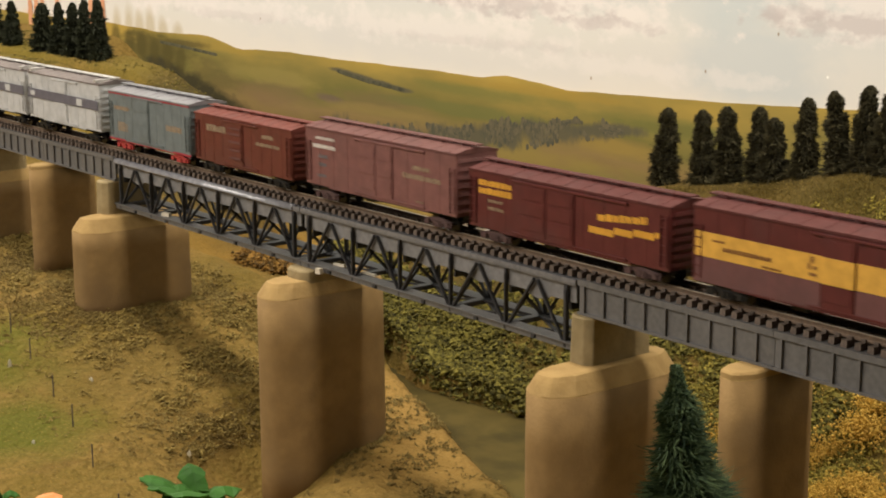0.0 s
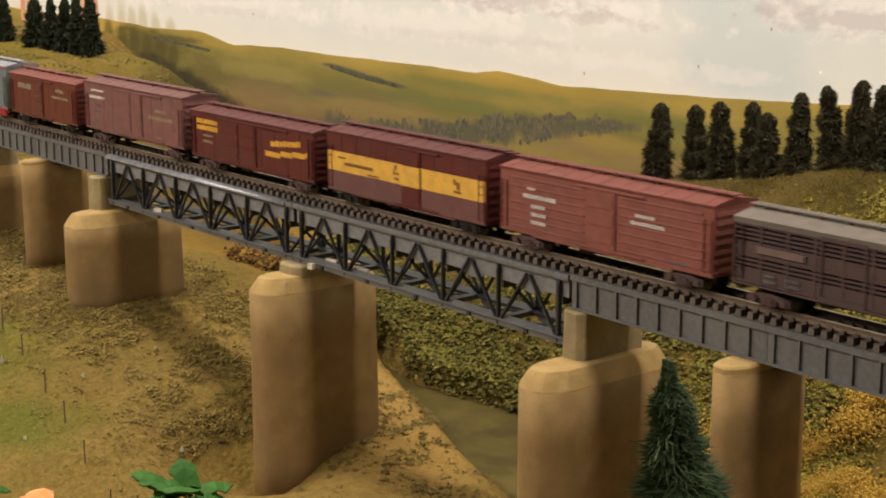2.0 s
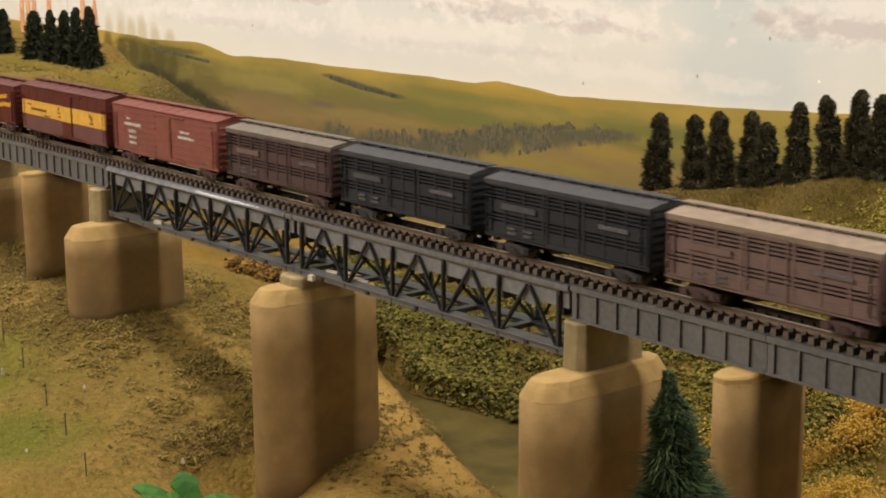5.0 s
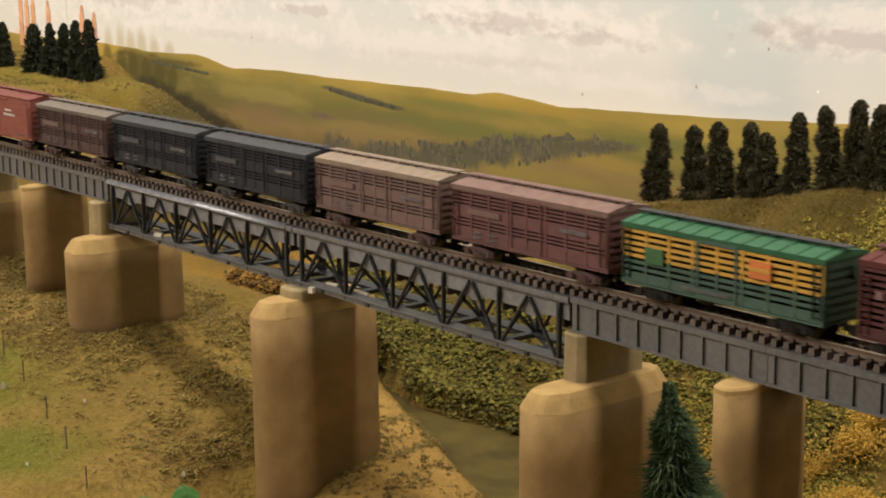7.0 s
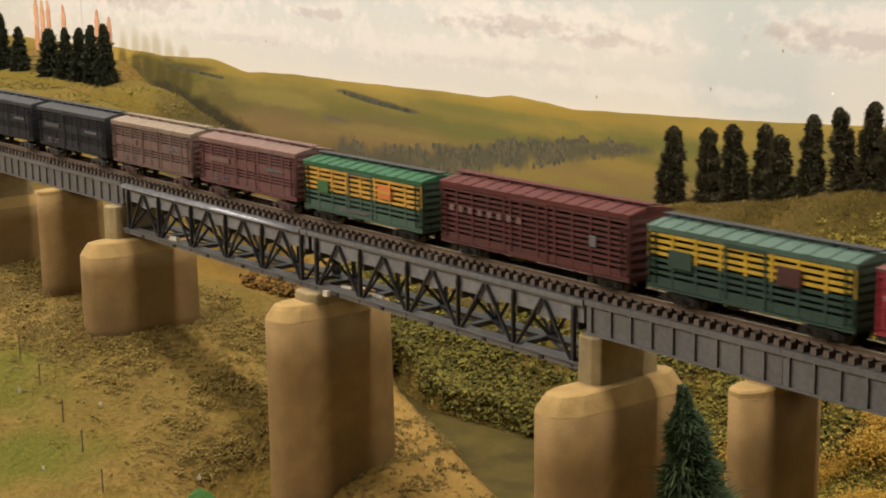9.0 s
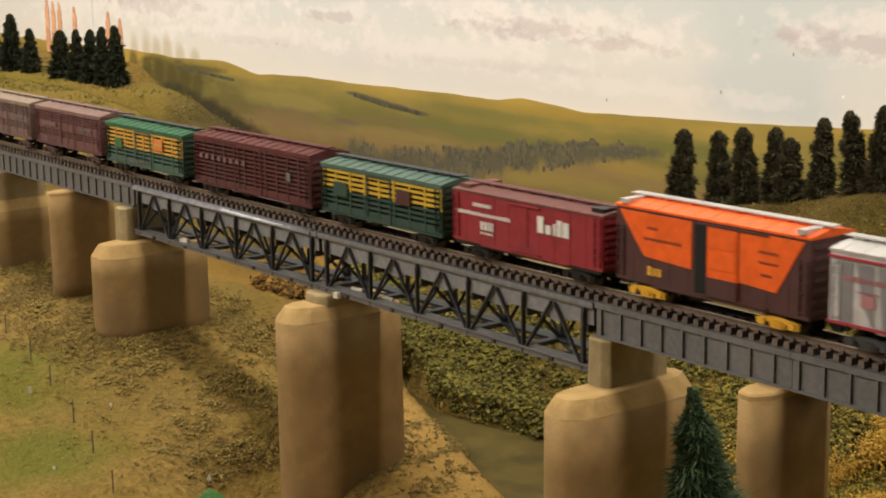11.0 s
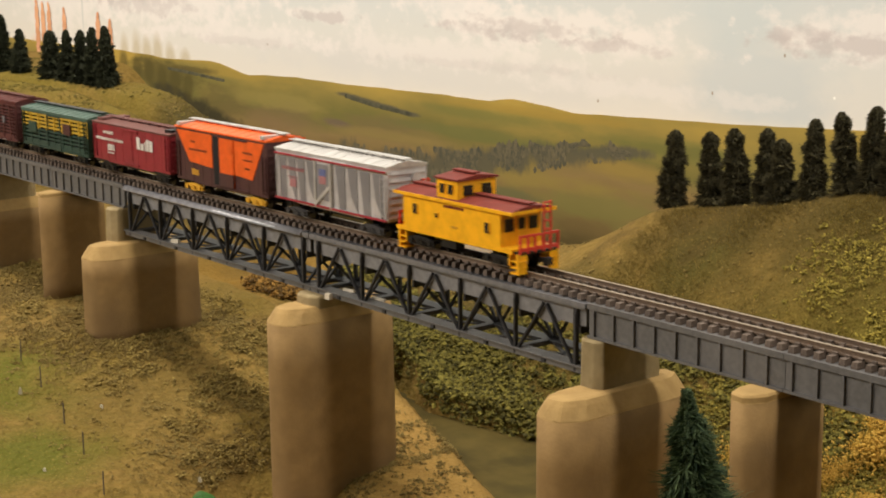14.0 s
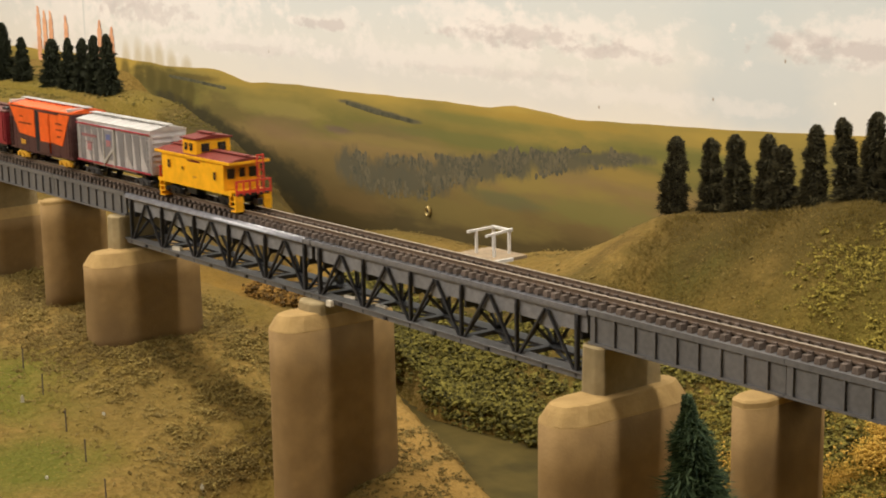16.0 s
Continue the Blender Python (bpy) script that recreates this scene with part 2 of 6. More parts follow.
def backdrop_paint():
    """Painted sky: cream low down, pale blue-grey above, with broad soft grey-lilac clouds."""
    m = bpy.data.materials.new("painted_sky")
    m.use_nodes = True
    n, l = m.node_tree.nodes, m.node_tree.links
    co, sep = n.new("ShaderNodeTexCoord"), n.new("ShaderNodeSeparateXYZ")
    l.new(co.outputs["Object"], sep.inputs[0])
    grad = n.new("ShaderNodeMapRange")
    grad.inputs["From Min"].default_value, grad.inputs["From Max"].default_value = 0.0, 0.09
    l.new(sep.outputs["Z"], grad.inputs["Value"])
    ramp = n.new("ShaderNodeValToRGB")
    e = ramp.color_ramp.elements
    e[0].position, e[0].color = 0.0, (0.655, 0.61, 0.535, 1)
    e[1].position, e[1].color = 1.0, (0.50, 0.53, 0.52, 1)
    e.new(0.45).color = (0.605, 0.59, 0.54, 1)
    l.new(grad.outputs["Result"], ramp.inputs["Fac"])
    white, grey = (0.70, 0.655, 0.61), (0.45, 0.40, 0.385)
    autumn, faint = (0.62, 0.30, 0.16), (0.40, 0.32, 0.17)
    haze = (0.57, 0.555, 0.525)
    last = brush(n, l, co, ramp.outputs["Color"], [(-0.30, 0.022, 0.30, 0.020, haze, 0.55), (-0.06, 0.030, 0.06, 0.030, (0.50, 0.525, 0.515), 0.8), (-0.08, 0.075, 0.05, 0.030, (0.49, 0.525, 0.515), 0.8), (-0.55, 0.030, 0.10, 0.018, haze, 0.4)], (14, 1, 30), 5, 1.6)
    last = brush(n, l, co, last, [(-0.255, 0.058, 0.13, 0.016, white, 0.8), (-0.175, 0.048, 0.075, 0.010, white, 0.6), (-0.33, 0.066, 0.08, 0.015, white, 0.6), (-0.49, 0.056, 0.060, 0.009, white, 0.6), (0.03, 0.062, 0.085, 0.016, white, 0.8), (-0.75, 0.062, 0.18, 0.03, white, 0.8), (-0.95, 0.05, 0.12, 0.03, white, 0.6), (-0.62, 0.035, 0.14, 0.012, white, 0.6), (-0.36, 0.034, 0.16, 0.012, white, 0.6), (-0.16, 0.022, 0.12, 0.008, white, 0.45)], (52, 1, 90), 9, 3.4)
    last = brush(n, l, co, last, [(-0.255, 0.054, 0.085, 0.008, grey, 0.55), (-0.19, 0.047, 0.055, 0.005, grey, 0.5), (-0.31, 0.052, 0.05, 0.006, grey, 0.4), (-0.49, 0.0535, 0.045, 0.0045, grey, 0.6), (0.02, 0.056, 0.075, 0.007, grey, 0.6), (-0.03, 0.061, 0.03, 0.005, grey, 0.5), (-0.78, 0.055, 0.09, 0.010, grey, 0.45), (-0.84, 0.064, 0.05, 0.008, grey, 0.35), (-0.62, 0.030, 0.09, 0.004, grey, 0.25), (-0.30, 0.028, 0.12, 0.004, grey, 0.22), (0.3, 0.08, 0.2, 0.02, grey, 0.4)], (60, 1, 110), 9, 3.6)
    last = brush(n, l, co, last, [(x, z, r, h, autumn, 0.75) for x, z, r, h in ((-1.02, -0.01, 0.03, 0.03),)]
                 + [(x, 0.008, 0.011, h, faint, 0.55) for x, h in ((-0.83, 0.022), (-0.806, 0.026), (-0.786, 0.020), (-0.765, 0.024), (-0.742, 0.016), (-0.715, 0.012))]
                 + [(-0.915, 0.06, 0.0025, 0.06, (0.45, 0.47, 0.44), 0.6)], (60, 1, 40), 4, 0.5)
    fleck = (0.25, 0.17, 0.10)
    last = brush(n, l, co, last, [(x, z, 0.0009, 0.0013, fleck, 0.8) for x, z in ((-0.0966, 0.0243), (-0.0441, 0.0487), (-0.578, 0.0287), (-0.1916, 0.0126))] + [(-0.0096, 0.028, 0.0010, 0.0010, (0.9, 0.88, 0.8), 0.9)], (300, 1, 300), 2, 0.4)
    l.new(last, n["Principled BSDF"].inputs["Base Color"])
    n["Principled BSDF"].inputs["Roughness"].default_value = 0.8
    n["Principled BSDF"].inputs["Specular IOR Level"].default_value = 0.1
    return m


tagged(part("backdrop", boxes((-2.6, 2.4, WALL_Y, 0.46, -1.0, 1.4)), backdrop_paint()),
       "wall painted with a pale cloudy cream sky", "backdrop", kind="structure")

# painted hills lie on the wall as flat coats
def hill_paint():
    """Brushed hill colours: ochre along the crest, olive and brown lower down, in broad slanting strokes."""
    m = bpy.data.materials.new("painted_hill")
    m.use_nodes = True
    n, l = m.node_tree.nodes, m.node_tree.links
    co, sep = n.new("ShaderNodeTexCoord"), n.new("ShaderNodeSeparateXYZ")
    l.new(co.outputs["Object"], sep.inputs[0])
    mp = n.new("ShaderNodeMapping")
    mp.inputs["Scale"].default_value, mp.inputs["Rotation"].default_value = (9, 1, 34), (0, 0.16, 0)
    l.new(co.outputs["Object"], mp.inputs[0])
    stroke = n.new("ShaderNodeTexNoise")
    stroke.inputs["Scale"].default_value, stroke.inputs["Detail"].default_value = 1.0, 6
    l.new(mp.outputs[0], stroke.inputs["Vector"])
    add = n.new("ShaderNodeMath")
    add.operation = "MULTIPLY_ADD"
    l.new(stroke.outputs["Fac"], add.inputs[0])
    add.inputs[1].default_value = 0.06
    l.new(sep.outputs["Z"], add.inputs[2])
    grad = n.new("ShaderNodeMapRange")
    grad.inputs["From Min"].default_value, grad.inputs["From Max"].default_value = -0.06, 0.045
    l.new(add.outputs[0], grad.inputs["Value"])
    ramp = n.new("ShaderNodeValToRGB")
    e = ramp.color_ramp.elements
    e[0].position, e[0].color = 0.0, (0.075, 0.055, 0.02, 1)
    e[1].position, e[1].color = 1.0, (0.37, 0.255, 0.055, 1)
    for q, c in ((0.30, (0.15, 0.105, 0.038, 1)), (0.50, (0.21, 0.145, 0.055, 1)), (0.66, (0.145, 0.128, 0.036, 1)), (0.80, (0.215, 0.168, 0.045, 1))):
        e.new(q).color = c
    l.new(grad.outputs["Result"], ramp.inputs["Fac"])
    bush, dark, olive, rust = (0.085, 0.078, 0.05), (0.045, 0.04, 0.02), (0.15, 0.145, 0.04), (0.17, 0.105, 0.06)
    last = brush(n, l, co, ramp.outputs["Color"], [(-0.30, -0.005, 0.10, 0.006, olive, 0.7), (-0.12, -0.012, 0.10, 0.008, olive, 0.7), (-0.42, -0.022, 0.08, 0.008, rust, 0.35), (-0.55, -0.03, 0.06, 0.014, rust, 0.4), (-0.2, -0.055, 0.09, 0.012, olive, 0.6), (-0.36, -0.09, 0.1, 0.015, dark, 0.3), (-0.77, -0.010, 0.085, 0.018, (0.085, 0.072, 0.022), 0.85), (-0.66, -0.022, 0.05, 0.014, (0.125, 0.095, 0.034), 0.6), (-0.48, -0.026, 0.022, 0.004, (0.13, 0.085, 0.075), 0.6), (-0.62, 0.0015, 0.10, 0.004, (0.30, 0.21, 0.045), 0.7), (-0.25, 0.0, 0.14, 0.004, (0.30, 0.20, 0.04), 0.6), (-0.33, -0.072, 0.10, 0.014, (0.155, 0.118, 0.036), 0.7), (-0.46, -0.082, 0.05, 0.012, (0.135, 0.09, 0.032), 0.7), (-0.56, -0.016, 0.09, 0.007, (0.24, 0.19, 0.055), 0.7), (-0.33, -0.02, 0.11, 0.005, (0.13, 0.13, 0.04), 0.7), (-0.40, -0.030, 0.09, 0.005, (0.23, 0.165, 0.055), 0.6), (-0.25, -0.043, 0.08, 0.008, (0.22, 0.165, 0.045), 0.8), (-0.17, -0.028, 0.06, 0.007, (0.25, 0.175, 0.045), 0.8), (-0.13, -0.012, 0.08, 0.004, (0.13, 0.125, 0.035), 0.7), (-0.27, -0.058, 0.04, 0.006, (0.10, 0.10, 0.05), 0.6)])
    band = [(-0.467 + 0.304 * k / 11, float(np.interp(k, (0, 1, 3, 6, 8, 11), (-0.052, -0.057, -0.053, -0.038, -0.027, -0.0165))), 0.024, float(np.interp(k, (0, 3, 11), (0.015, 0.016, 0.0045)))) for k in range(12)]
    last = brush(n, l, co, last, [(*q, bush, 0.9) for q in band], (120, 1, 70), 5, 1.5)
    last = brush(n, l, co, last, [(-0.469 + 0.083 * k / 7, -0.0035 - 0.0085 * k / 7, 0.014, 0.0021, bush, 0.85) for k in range(8)]
                 + [(-0.755 + 0.225 * k / 8, -0.019 - 0.062 * (k / 8) ** 1.1, 0.030, 0.007 + 0.0018 * k, dark, 0.95) for k in range(9)] + [(-0.70, 0.001, 0.045, 0.0035, dark, 0.6)], (70, 1, 120), 5, 1.0)
    last = brush(n, l, co, last, [(x, z, 0.011, 0.014, (0.075, 0.060, 0.018), 0.7) for x, z in ((-0.832, 0.0), (-0.806, -0.003), (-0.782, -0.005), (-0.758, -0.008), (-0.735, -0.011), (-0.71, -0.013))], (60, 1, 30), 4, 0.9)
    l.new(last, n["Principled BSDF"].inputs["Base Color"])
    n["Principled BSDF"].inputs["Roughness"].default_value = 0.85
    n["Principled BSDF"].inputs["Specular IOR Level"].default_value = 0.1
    return m


HILL_PAINT = hill_paint()
SKYLINE = ((-2.6, 0.02), (-1.2, 0.012), (-0.96, 0.010), (-0.84, 0.011), (-0.747, 0.008), (-0.662, 0.010), (-0.611, 0.002), (-0.542, 0.005), (-0.464, 0.004), (-0.352, 0.005),
           (-0.302, 0.004), (-0.276, 0.008), (-0.245, 0.006), (-0.212, 0.003), (-0.172, 0.0045), (-0.08, 0.008), (0.024, 0.013), (0.4, 0.02), (2.4, 0.03))


def painted_hill(name, line, thick, material, label, wobble=0.0008):
    bm = bmesh.new()
    xs = np.linspace(line[0][0], line[-1][0], 420)
    zs = np.interp(xs, [p[0] for p in line], [p[1] for p in line])
    zs = [z + wobble * noise.noise((x * 30, 0, 3)) + wobble * 0.5 * noise.noise((x * 120, 0, 7)) for x, z in zip(xs, zs)]
    prism(bm, [(x, z) for x, z in zip(xs, zs)] + [(line[-1][0], -0.3), (line[0][0], -0.3)], WALL_Y - thick, WALL_Y - 0.00005, "y")
    tagged(part(name, bm, material), label, "backdrop", kind="structure")


painted_hill("backdrop_hill", SKYLINE, 0.0006, HILL_PAINT, "rolling ochre green hills painted on the wall")


# single brush dabs on the wall: bushes, hedges and poplars
def dabs(name, spots, material, label, seed, wob=0.28, spire=False):
    """Many small touches of paint, each (x, z, half width, half height), laid over one another in thin coats."""
    rng = np.random.default_rng(seed)
    v, f = [], []
    for x, z, rx, rz in spots:
        y = WALL_Y - 0.00066 - 0.00005 * rng.random()
        n, i = 10, len(v)
        lean = rng.normal(0, 0.12)
        for depth in (y, WALL_Y - 0.0006):
            for k in range(n):
                a = 2 * math.pi * k / n
                w = (1 - wob * rng.random()) if depth == y else 0.95
                narrow = 1.0 if not spire else 0.75 - 0.25 * math.sin(a)
                v.append((x + rx * w * narrow * math.cos(a) + lean * rz * math.sin(a) * (not spire), depth, z + rz * w * math.sin(a)))
        f.append(tuple(range(i, i + n)))
        for k in range(n):
            q = (k + 1) % n
            f.append((i + q, i + k, i + n + k, i + n + q))
    me = bpy.data.meshes.new(name)
    me.from_pydata(v, [], f)
    me.materials.append(material)
    tagged(new(name, me), label, "backdrop", kind="stuff")


def bush_spots(seed):
    rng = np.random.default_rng(seed)
    out = []
    while len(out) < 1500:
        x = rng.uniform(-0.468, -0.162)
        top = np.interp(x, (-0.468, -0.45, -0.43, -0.36, -0.33, -0.287, -0.245, -0.18, -0.161), (-0.050, -0.041, -0.043, -0.034, -0.034, -0.025, -0.020, -0.013, -0.018)) + 0.0045 * noise.noise((x * 60, 0, 1))
        low = np.interp(x, (-0.468, -0.456, -0.42, -0.37, -0.318, -0.287, -0.22, -0.161), (-0.054, -0.064, -0.071, -0.067, -0.045, -0.046, -0.031, -0.021))
        u = rng.random() ** 1.25
        if noise.noise((x * 45, 0, u * 1.6 + 4)) < -0.12 or rng.random() < 0.5 * u:
            continue
        r = rng.lognormal(-6.95, 0.38)
        out.append((x, top + (low - top) * u, r, r * rng.uniform(0.8, 1.7) * min(1.3, (top - low) / 0.012)))
    return out


dabs("painted_bushes", bush_spots(5), leafy("painted_bush_grey", (0.062, 0.060, 0.040), (0.125, 0.105, 0.060)), "band of grey green bushes painted on the hillside", 6, 0.5)
rng = np.random.default_rng(8)
dabs("painted_hedges", [(x, np.interp(x, (-0.468, -0.4285, -0.386), (-0.0047, -0.0092, -0.0118)), 0.0030, 0.0017) for x in rng.uniform(-0.468, -0.386, 60)]
     + [(x, np.interp(x, (-0.749, -0.70, -0.65), (-0.0005, -0.0025, -0.0052)), 0.004, 0.0015) for x in rng.uniform(-0.745, -0.65, 50)],
     leafy("painted_hedge_green", (0.050, 0.048, 0.028), (0.095, 0.088, 0.05)), "thin dark hedges painted across the hill", 9)
dabs("painted_poplars", [(x + 0.001 * noise.noise((k, 0, x * 50)), top - 0.0038 - (top + 0.014) * k / 9, 0.0050 + 0.0014 * k / 9 - 0.002 * (k == 0), 0.0060) for x, top in ((-1.0205, 0.0530), (-1.006, 0.0492), (-0.991, 0.0490), (-0.956, 0.0455), (-0.882, 0.0432), (-0.857, 0.0376)) for k in range(10)],
     leafy("painted_poplar_orange", (0.52, 0.25, 0.13), (0.68, 0.37, 0.21)), "orange autumn poplars painted on the wall", 10, 0.2)

# ---- terrain ----
def smooth(a, b, x):
    t = np.clip((x - a) / (b - a), 0, 1)
    return t * t * (3 - 2 * t)


def stream(x):
    """Middle line and half width of the stream at x."""
    mid = np.interp(x, (-0.5, -0.09, -0.05, 0.01, 0.05, 0.09, 0.25), (0.20, 0.104, 0.090, 0.0855, 0.083, 0.075, 0.01))
    half = np.interp(x, (-0.5, -0.09, -0.05, 0.01, 0.05, 0.09), (0.006, 0.006, 0.008, 0.0215, 0.034, 0.04))
    return mid, half


WATER_Z = -0.1062


def ground_z(x, y):
    x, y = np.asarray(x, float), np.asarray(y, float)
    near = np.interp(x, (-2.6, -0.62, -0.50, -0.27, -0.17, -0.05, 0.02, 0.15, 0.22, 0.32, 0.55, 0.7, 2.4), (-0.004, -0.004, -0.054, -0.066, -0.0675, -0.093, -0.1, -0.1, -0.088, -0.07, -0.05, -0.004, -0.004))
    front = np.interp(x, (-2.6, -0.27, -0.17, -0.05, 0.02, 0.15, 0.3, 2.4), (-0.06, -0.066, -0.0705, -0.09, -0.1, -0.105, -0.1, -0.09))
    near = near + (front - near) * smooth(-0.03, -0.09, y)
    back = np.minimum(x + 1.7 * np.maximum(0, y - 0.2), np.maximum(x, -0.28))
    far = np.interp(back, (-2.6, -0.60, -0.53, -0.47, -0.40, -0.355, -0.31, -0.20, -0.095, -0.040, 0.005, 0.085, 0.3, 2.4), (0.0, 0.0, 0.004, -0.005, -0.022, -0.048, -0.072, -0.072, -0.052, -0.023, -0.018, -0.001, 0.012, 0.02))
    t = smooth(0.10, 0.25, y)
    z = near + (far - near) * t
    # the far wall foot drops away in the hollow and behind the right trees
    z = z - 0.02 * smooth(0.26, 0.34, y) * smooth(-0.62, -0.4, x)
    # a gully behind the far mound
    z = z - 0.04 * smooth(0.236, 0.275, y) * smooth(-0.84, -0.74, x) * smooth(-0.30, -0.42, x)
    # a hollow at the foot of the middle pier
    z = z - 0.021 * np.exp(-((x + 0.002) / 0.032) ** 2 - ((y + 0.022) / 0.026) ** 2)
    # a bank edge behind the bridge, with a dip beyond it
    z = z - 0.009 * smooth(0.078, 0.092, y) * smooth(0.150, 0.120, y) * smooth(-0.31, -0.25, x) * smooth(-0.12, -0.16, x)
    mid, half = stream(x)
    d = np.abs(y - mid) / half
    bed = -0.112
    z = bed + (z - bed) * smooth(0.72, 1.25, d)
    return z


def rough_z(x, y):
    return 0.0022 * noise.noise((x * 22, y * 22, 0.3)) + 0.0011 * noise.noise((x * 75, y * 75, 1.7)) + 0.00045 * noise.noise((x * 260, y * 260, 4.1))


def ground_at(x, y):
    return float(ground_z(x, y)) + rough_z(x, y)


def ground_paint():
    m = bpy.data.materials.new("scenic_ground_turf")
    m.use_nodes = True
    n, l = m.node_tree.nodes, m.node_tree.links
    co = n.new("ShaderNodeTexCoord")

    def tex(scale, detail=4):
        t = n.new("ShaderNodeTexNoise")
        t.inputs["Scale"].default_value, t.inputs["Detail"].default_value = scale, detail
        l.new(co.outputs["Object"], t.inputs["Vector"])
        return t

    def pick(src, lo, hi, amount=1.0):
        r = n.new("ShaderNodeMapRange")
        r.inputs["From Min"].default_value, r.inputs["From Max"].default_value, r.inputs["To Max"].default_value = lo, hi, amount
        l.new(src, r.inputs["Value"])
        return r.outputs["Result"]

    def over(a, fac, colour):
        x = n.new("ShaderNodeMix")
        x.data_type = "RGBA"
        l.new(fac, x.inputs["Factor"])
        l.new(a, x.inputs["A"]) if not isinstance(a, tuple) else setattr(x.inputs["A"], "default_value", (*a, 1))
        x.inputs["B"].default_value = (colour[0] * 1.06, colour[1] * 1.0, colour[2] * 0.82, 1)
        return x.outputs["Result"]

    c = over((0.215, 0.137, 0.036), pick(tex(260).outputs["Fac"], 0.38, 0.64), (0.140, 0.098, 0.028))
    c = over(c, pick(tex(14, 3).outputs["Fac"], 0.50, 0.64, 0.6), (0.140, 0.105, 0.024))
    c = over(c, pick(tex(31, 4).outputs["Fac"], 0.57, 0.70, 0.5), (0.119, 0.075, 0.028))
    # patches of laid turf, and dark ones painting in gully shade: place, size, colour
    for x, y, r, col, amount in ((-0.14, -0.085, 0.055, (0.091, 0.101, 0.015), 0.85), (-0.062, -0.098, 0.040, (0.084, 0.098, 0.015), 0.85), (-0.10, -0.03, 0.05, (0.112, 0.082, 0.024), 0.5),
                                 (0.19, 0.2, 0.12, (0.085, 0.069, 0.017), 0.8), (0.04, 0.2, 0.09, (0.090, 0.066, 0.018), 0.7), (0.022, 0.205, 0.030, (0.055, 0.066, 0.014), 0.85), (0.15, 0.19, 0.07, (0.118, 0.099, 0.020), 0.8), (-0.56, 0.20, 0.11, (0.130, 0.102, 0.022), 0.85), (-0.75, 0.2, 0.14, (0.133, 0.108, 0.020), 0.85),
                                 # the two dark browns at y 0.25 paint in shade below the crest trees
                                 (-0.03, 0.072, 0.04, (0.265, 0.168, 0.055), 0.9), (0.005, 0.056, 0.045, (0.265, 0.168, 0.055), 0.9), (0.045, 0.036, 0.055, (0.265, 0.168, 0.055), 0.9), (-0.26, 0.13, 0.09, (0.250, 0.150, 0.032), 0.75), (-0.10, 0.145, 0.055, (0.062, 0.050, 0.016), 0.9), (-0.05, 0.165, 0.05, (0.062, 0.050, 0.016), 0.85), (-0.51, 0.225, 0.045, (0.085, 0.064, 0.020), 0.85), (-0.64, 0.31, 0.05, (0.060, 0.048, 0.018), 0.9), (0.02, 0.14, 0.09, (0.084, 0.065, 0.015), 0.7), (-0.48, 0.235, 0.05, (0.050, 0.042, 0.015), 0.9), (-0.42, 0.20, 0.07, (0.050, 0.040, 0.014), 0.95), (-0.37, 0.17, 0.08, (0.055, 0.042, 0.015), 0.95), (-0.30, 0.16, 0.08, (0.075, 0.055, 0.02), 0.8), (-0.34, 0.30, 0.1, (0.11, 0.082, 0.027), 0.9), (0.02, 0.25, 0.09, (0.052, 0.038, 0.011), 0.9), (0.12, 0.25, 0.09, (0.052, 0.040, 0.011), 0.85), (0.25, 0.12, 0.05, (0.231, 0.150, 0.041), 0.7)):
        dist, wob, add = n.new("ShaderNodeVectorMath"), tex(45, 3), n.new("ShaderNodeMath")
        dist.operation = "DISTANCE"
        flat = n.new("ShaderNodeVectorMath")
        flat.operation = "MULTIPLY"
        flat.inputs[1].default_value = (1, 1, 0)
        l.new(co.outputs["Object"], flat.inputs[0])
        l.new(flat.outputs[0], dist.inputs[0])
        dist.inputs[1].default_value = (x, y, 0)
        add.operation = "MULTIPLY_ADD"
        l.new(wob.outputs["Fac"], add.inputs[0])
        add.inputs[1].default_value = r * 0.9
        l.new(dist.outputs["Value"], add.inputs[2])
        sel = n.new("ShaderNodeMapRange")
        sel.inputs["From Min"].default_value, sel.inputs["From Max"].default_value = r * 1.45, r * 0.75
        sel.inputs["To Max"].default_value = amount
        l.new(add.outputs[0], sel.inputs["Value"])
        c = over(c, sel.outputs["Result"], col)
    c = over(c, pick(tex(1100, 2).outputs["Fac"], 0.60, 0.72, 0.55), (0.295, 0.196, 0.062))
    c = over(c, pick(tex(800, 2).outputs["Fac"], 0.60, 0.72, 0.55), (0.063, 0.042, 0.013))
    l.new(c, n["Principled BSDF"].inputs["Base Color"])
    n["Principled BSDF"].inputs["Roughness"].default_value = 0.95
    n["Principled BSDF"].inputs["Specular IOR Level"].default_value = 0.1
    bn = n.new("ShaderNodeBump")
    bn.inputs["Strength"].default_value, bn.inputs["Distance"].default_value = 1.0, 0.0022
    l.new(tex(330, 7).outputs["Fac"], bn.inputs["Height"])
    l.new(bn.outputs["Normal"], n["Principled BSDF"].inputs["Normal"])
    return m


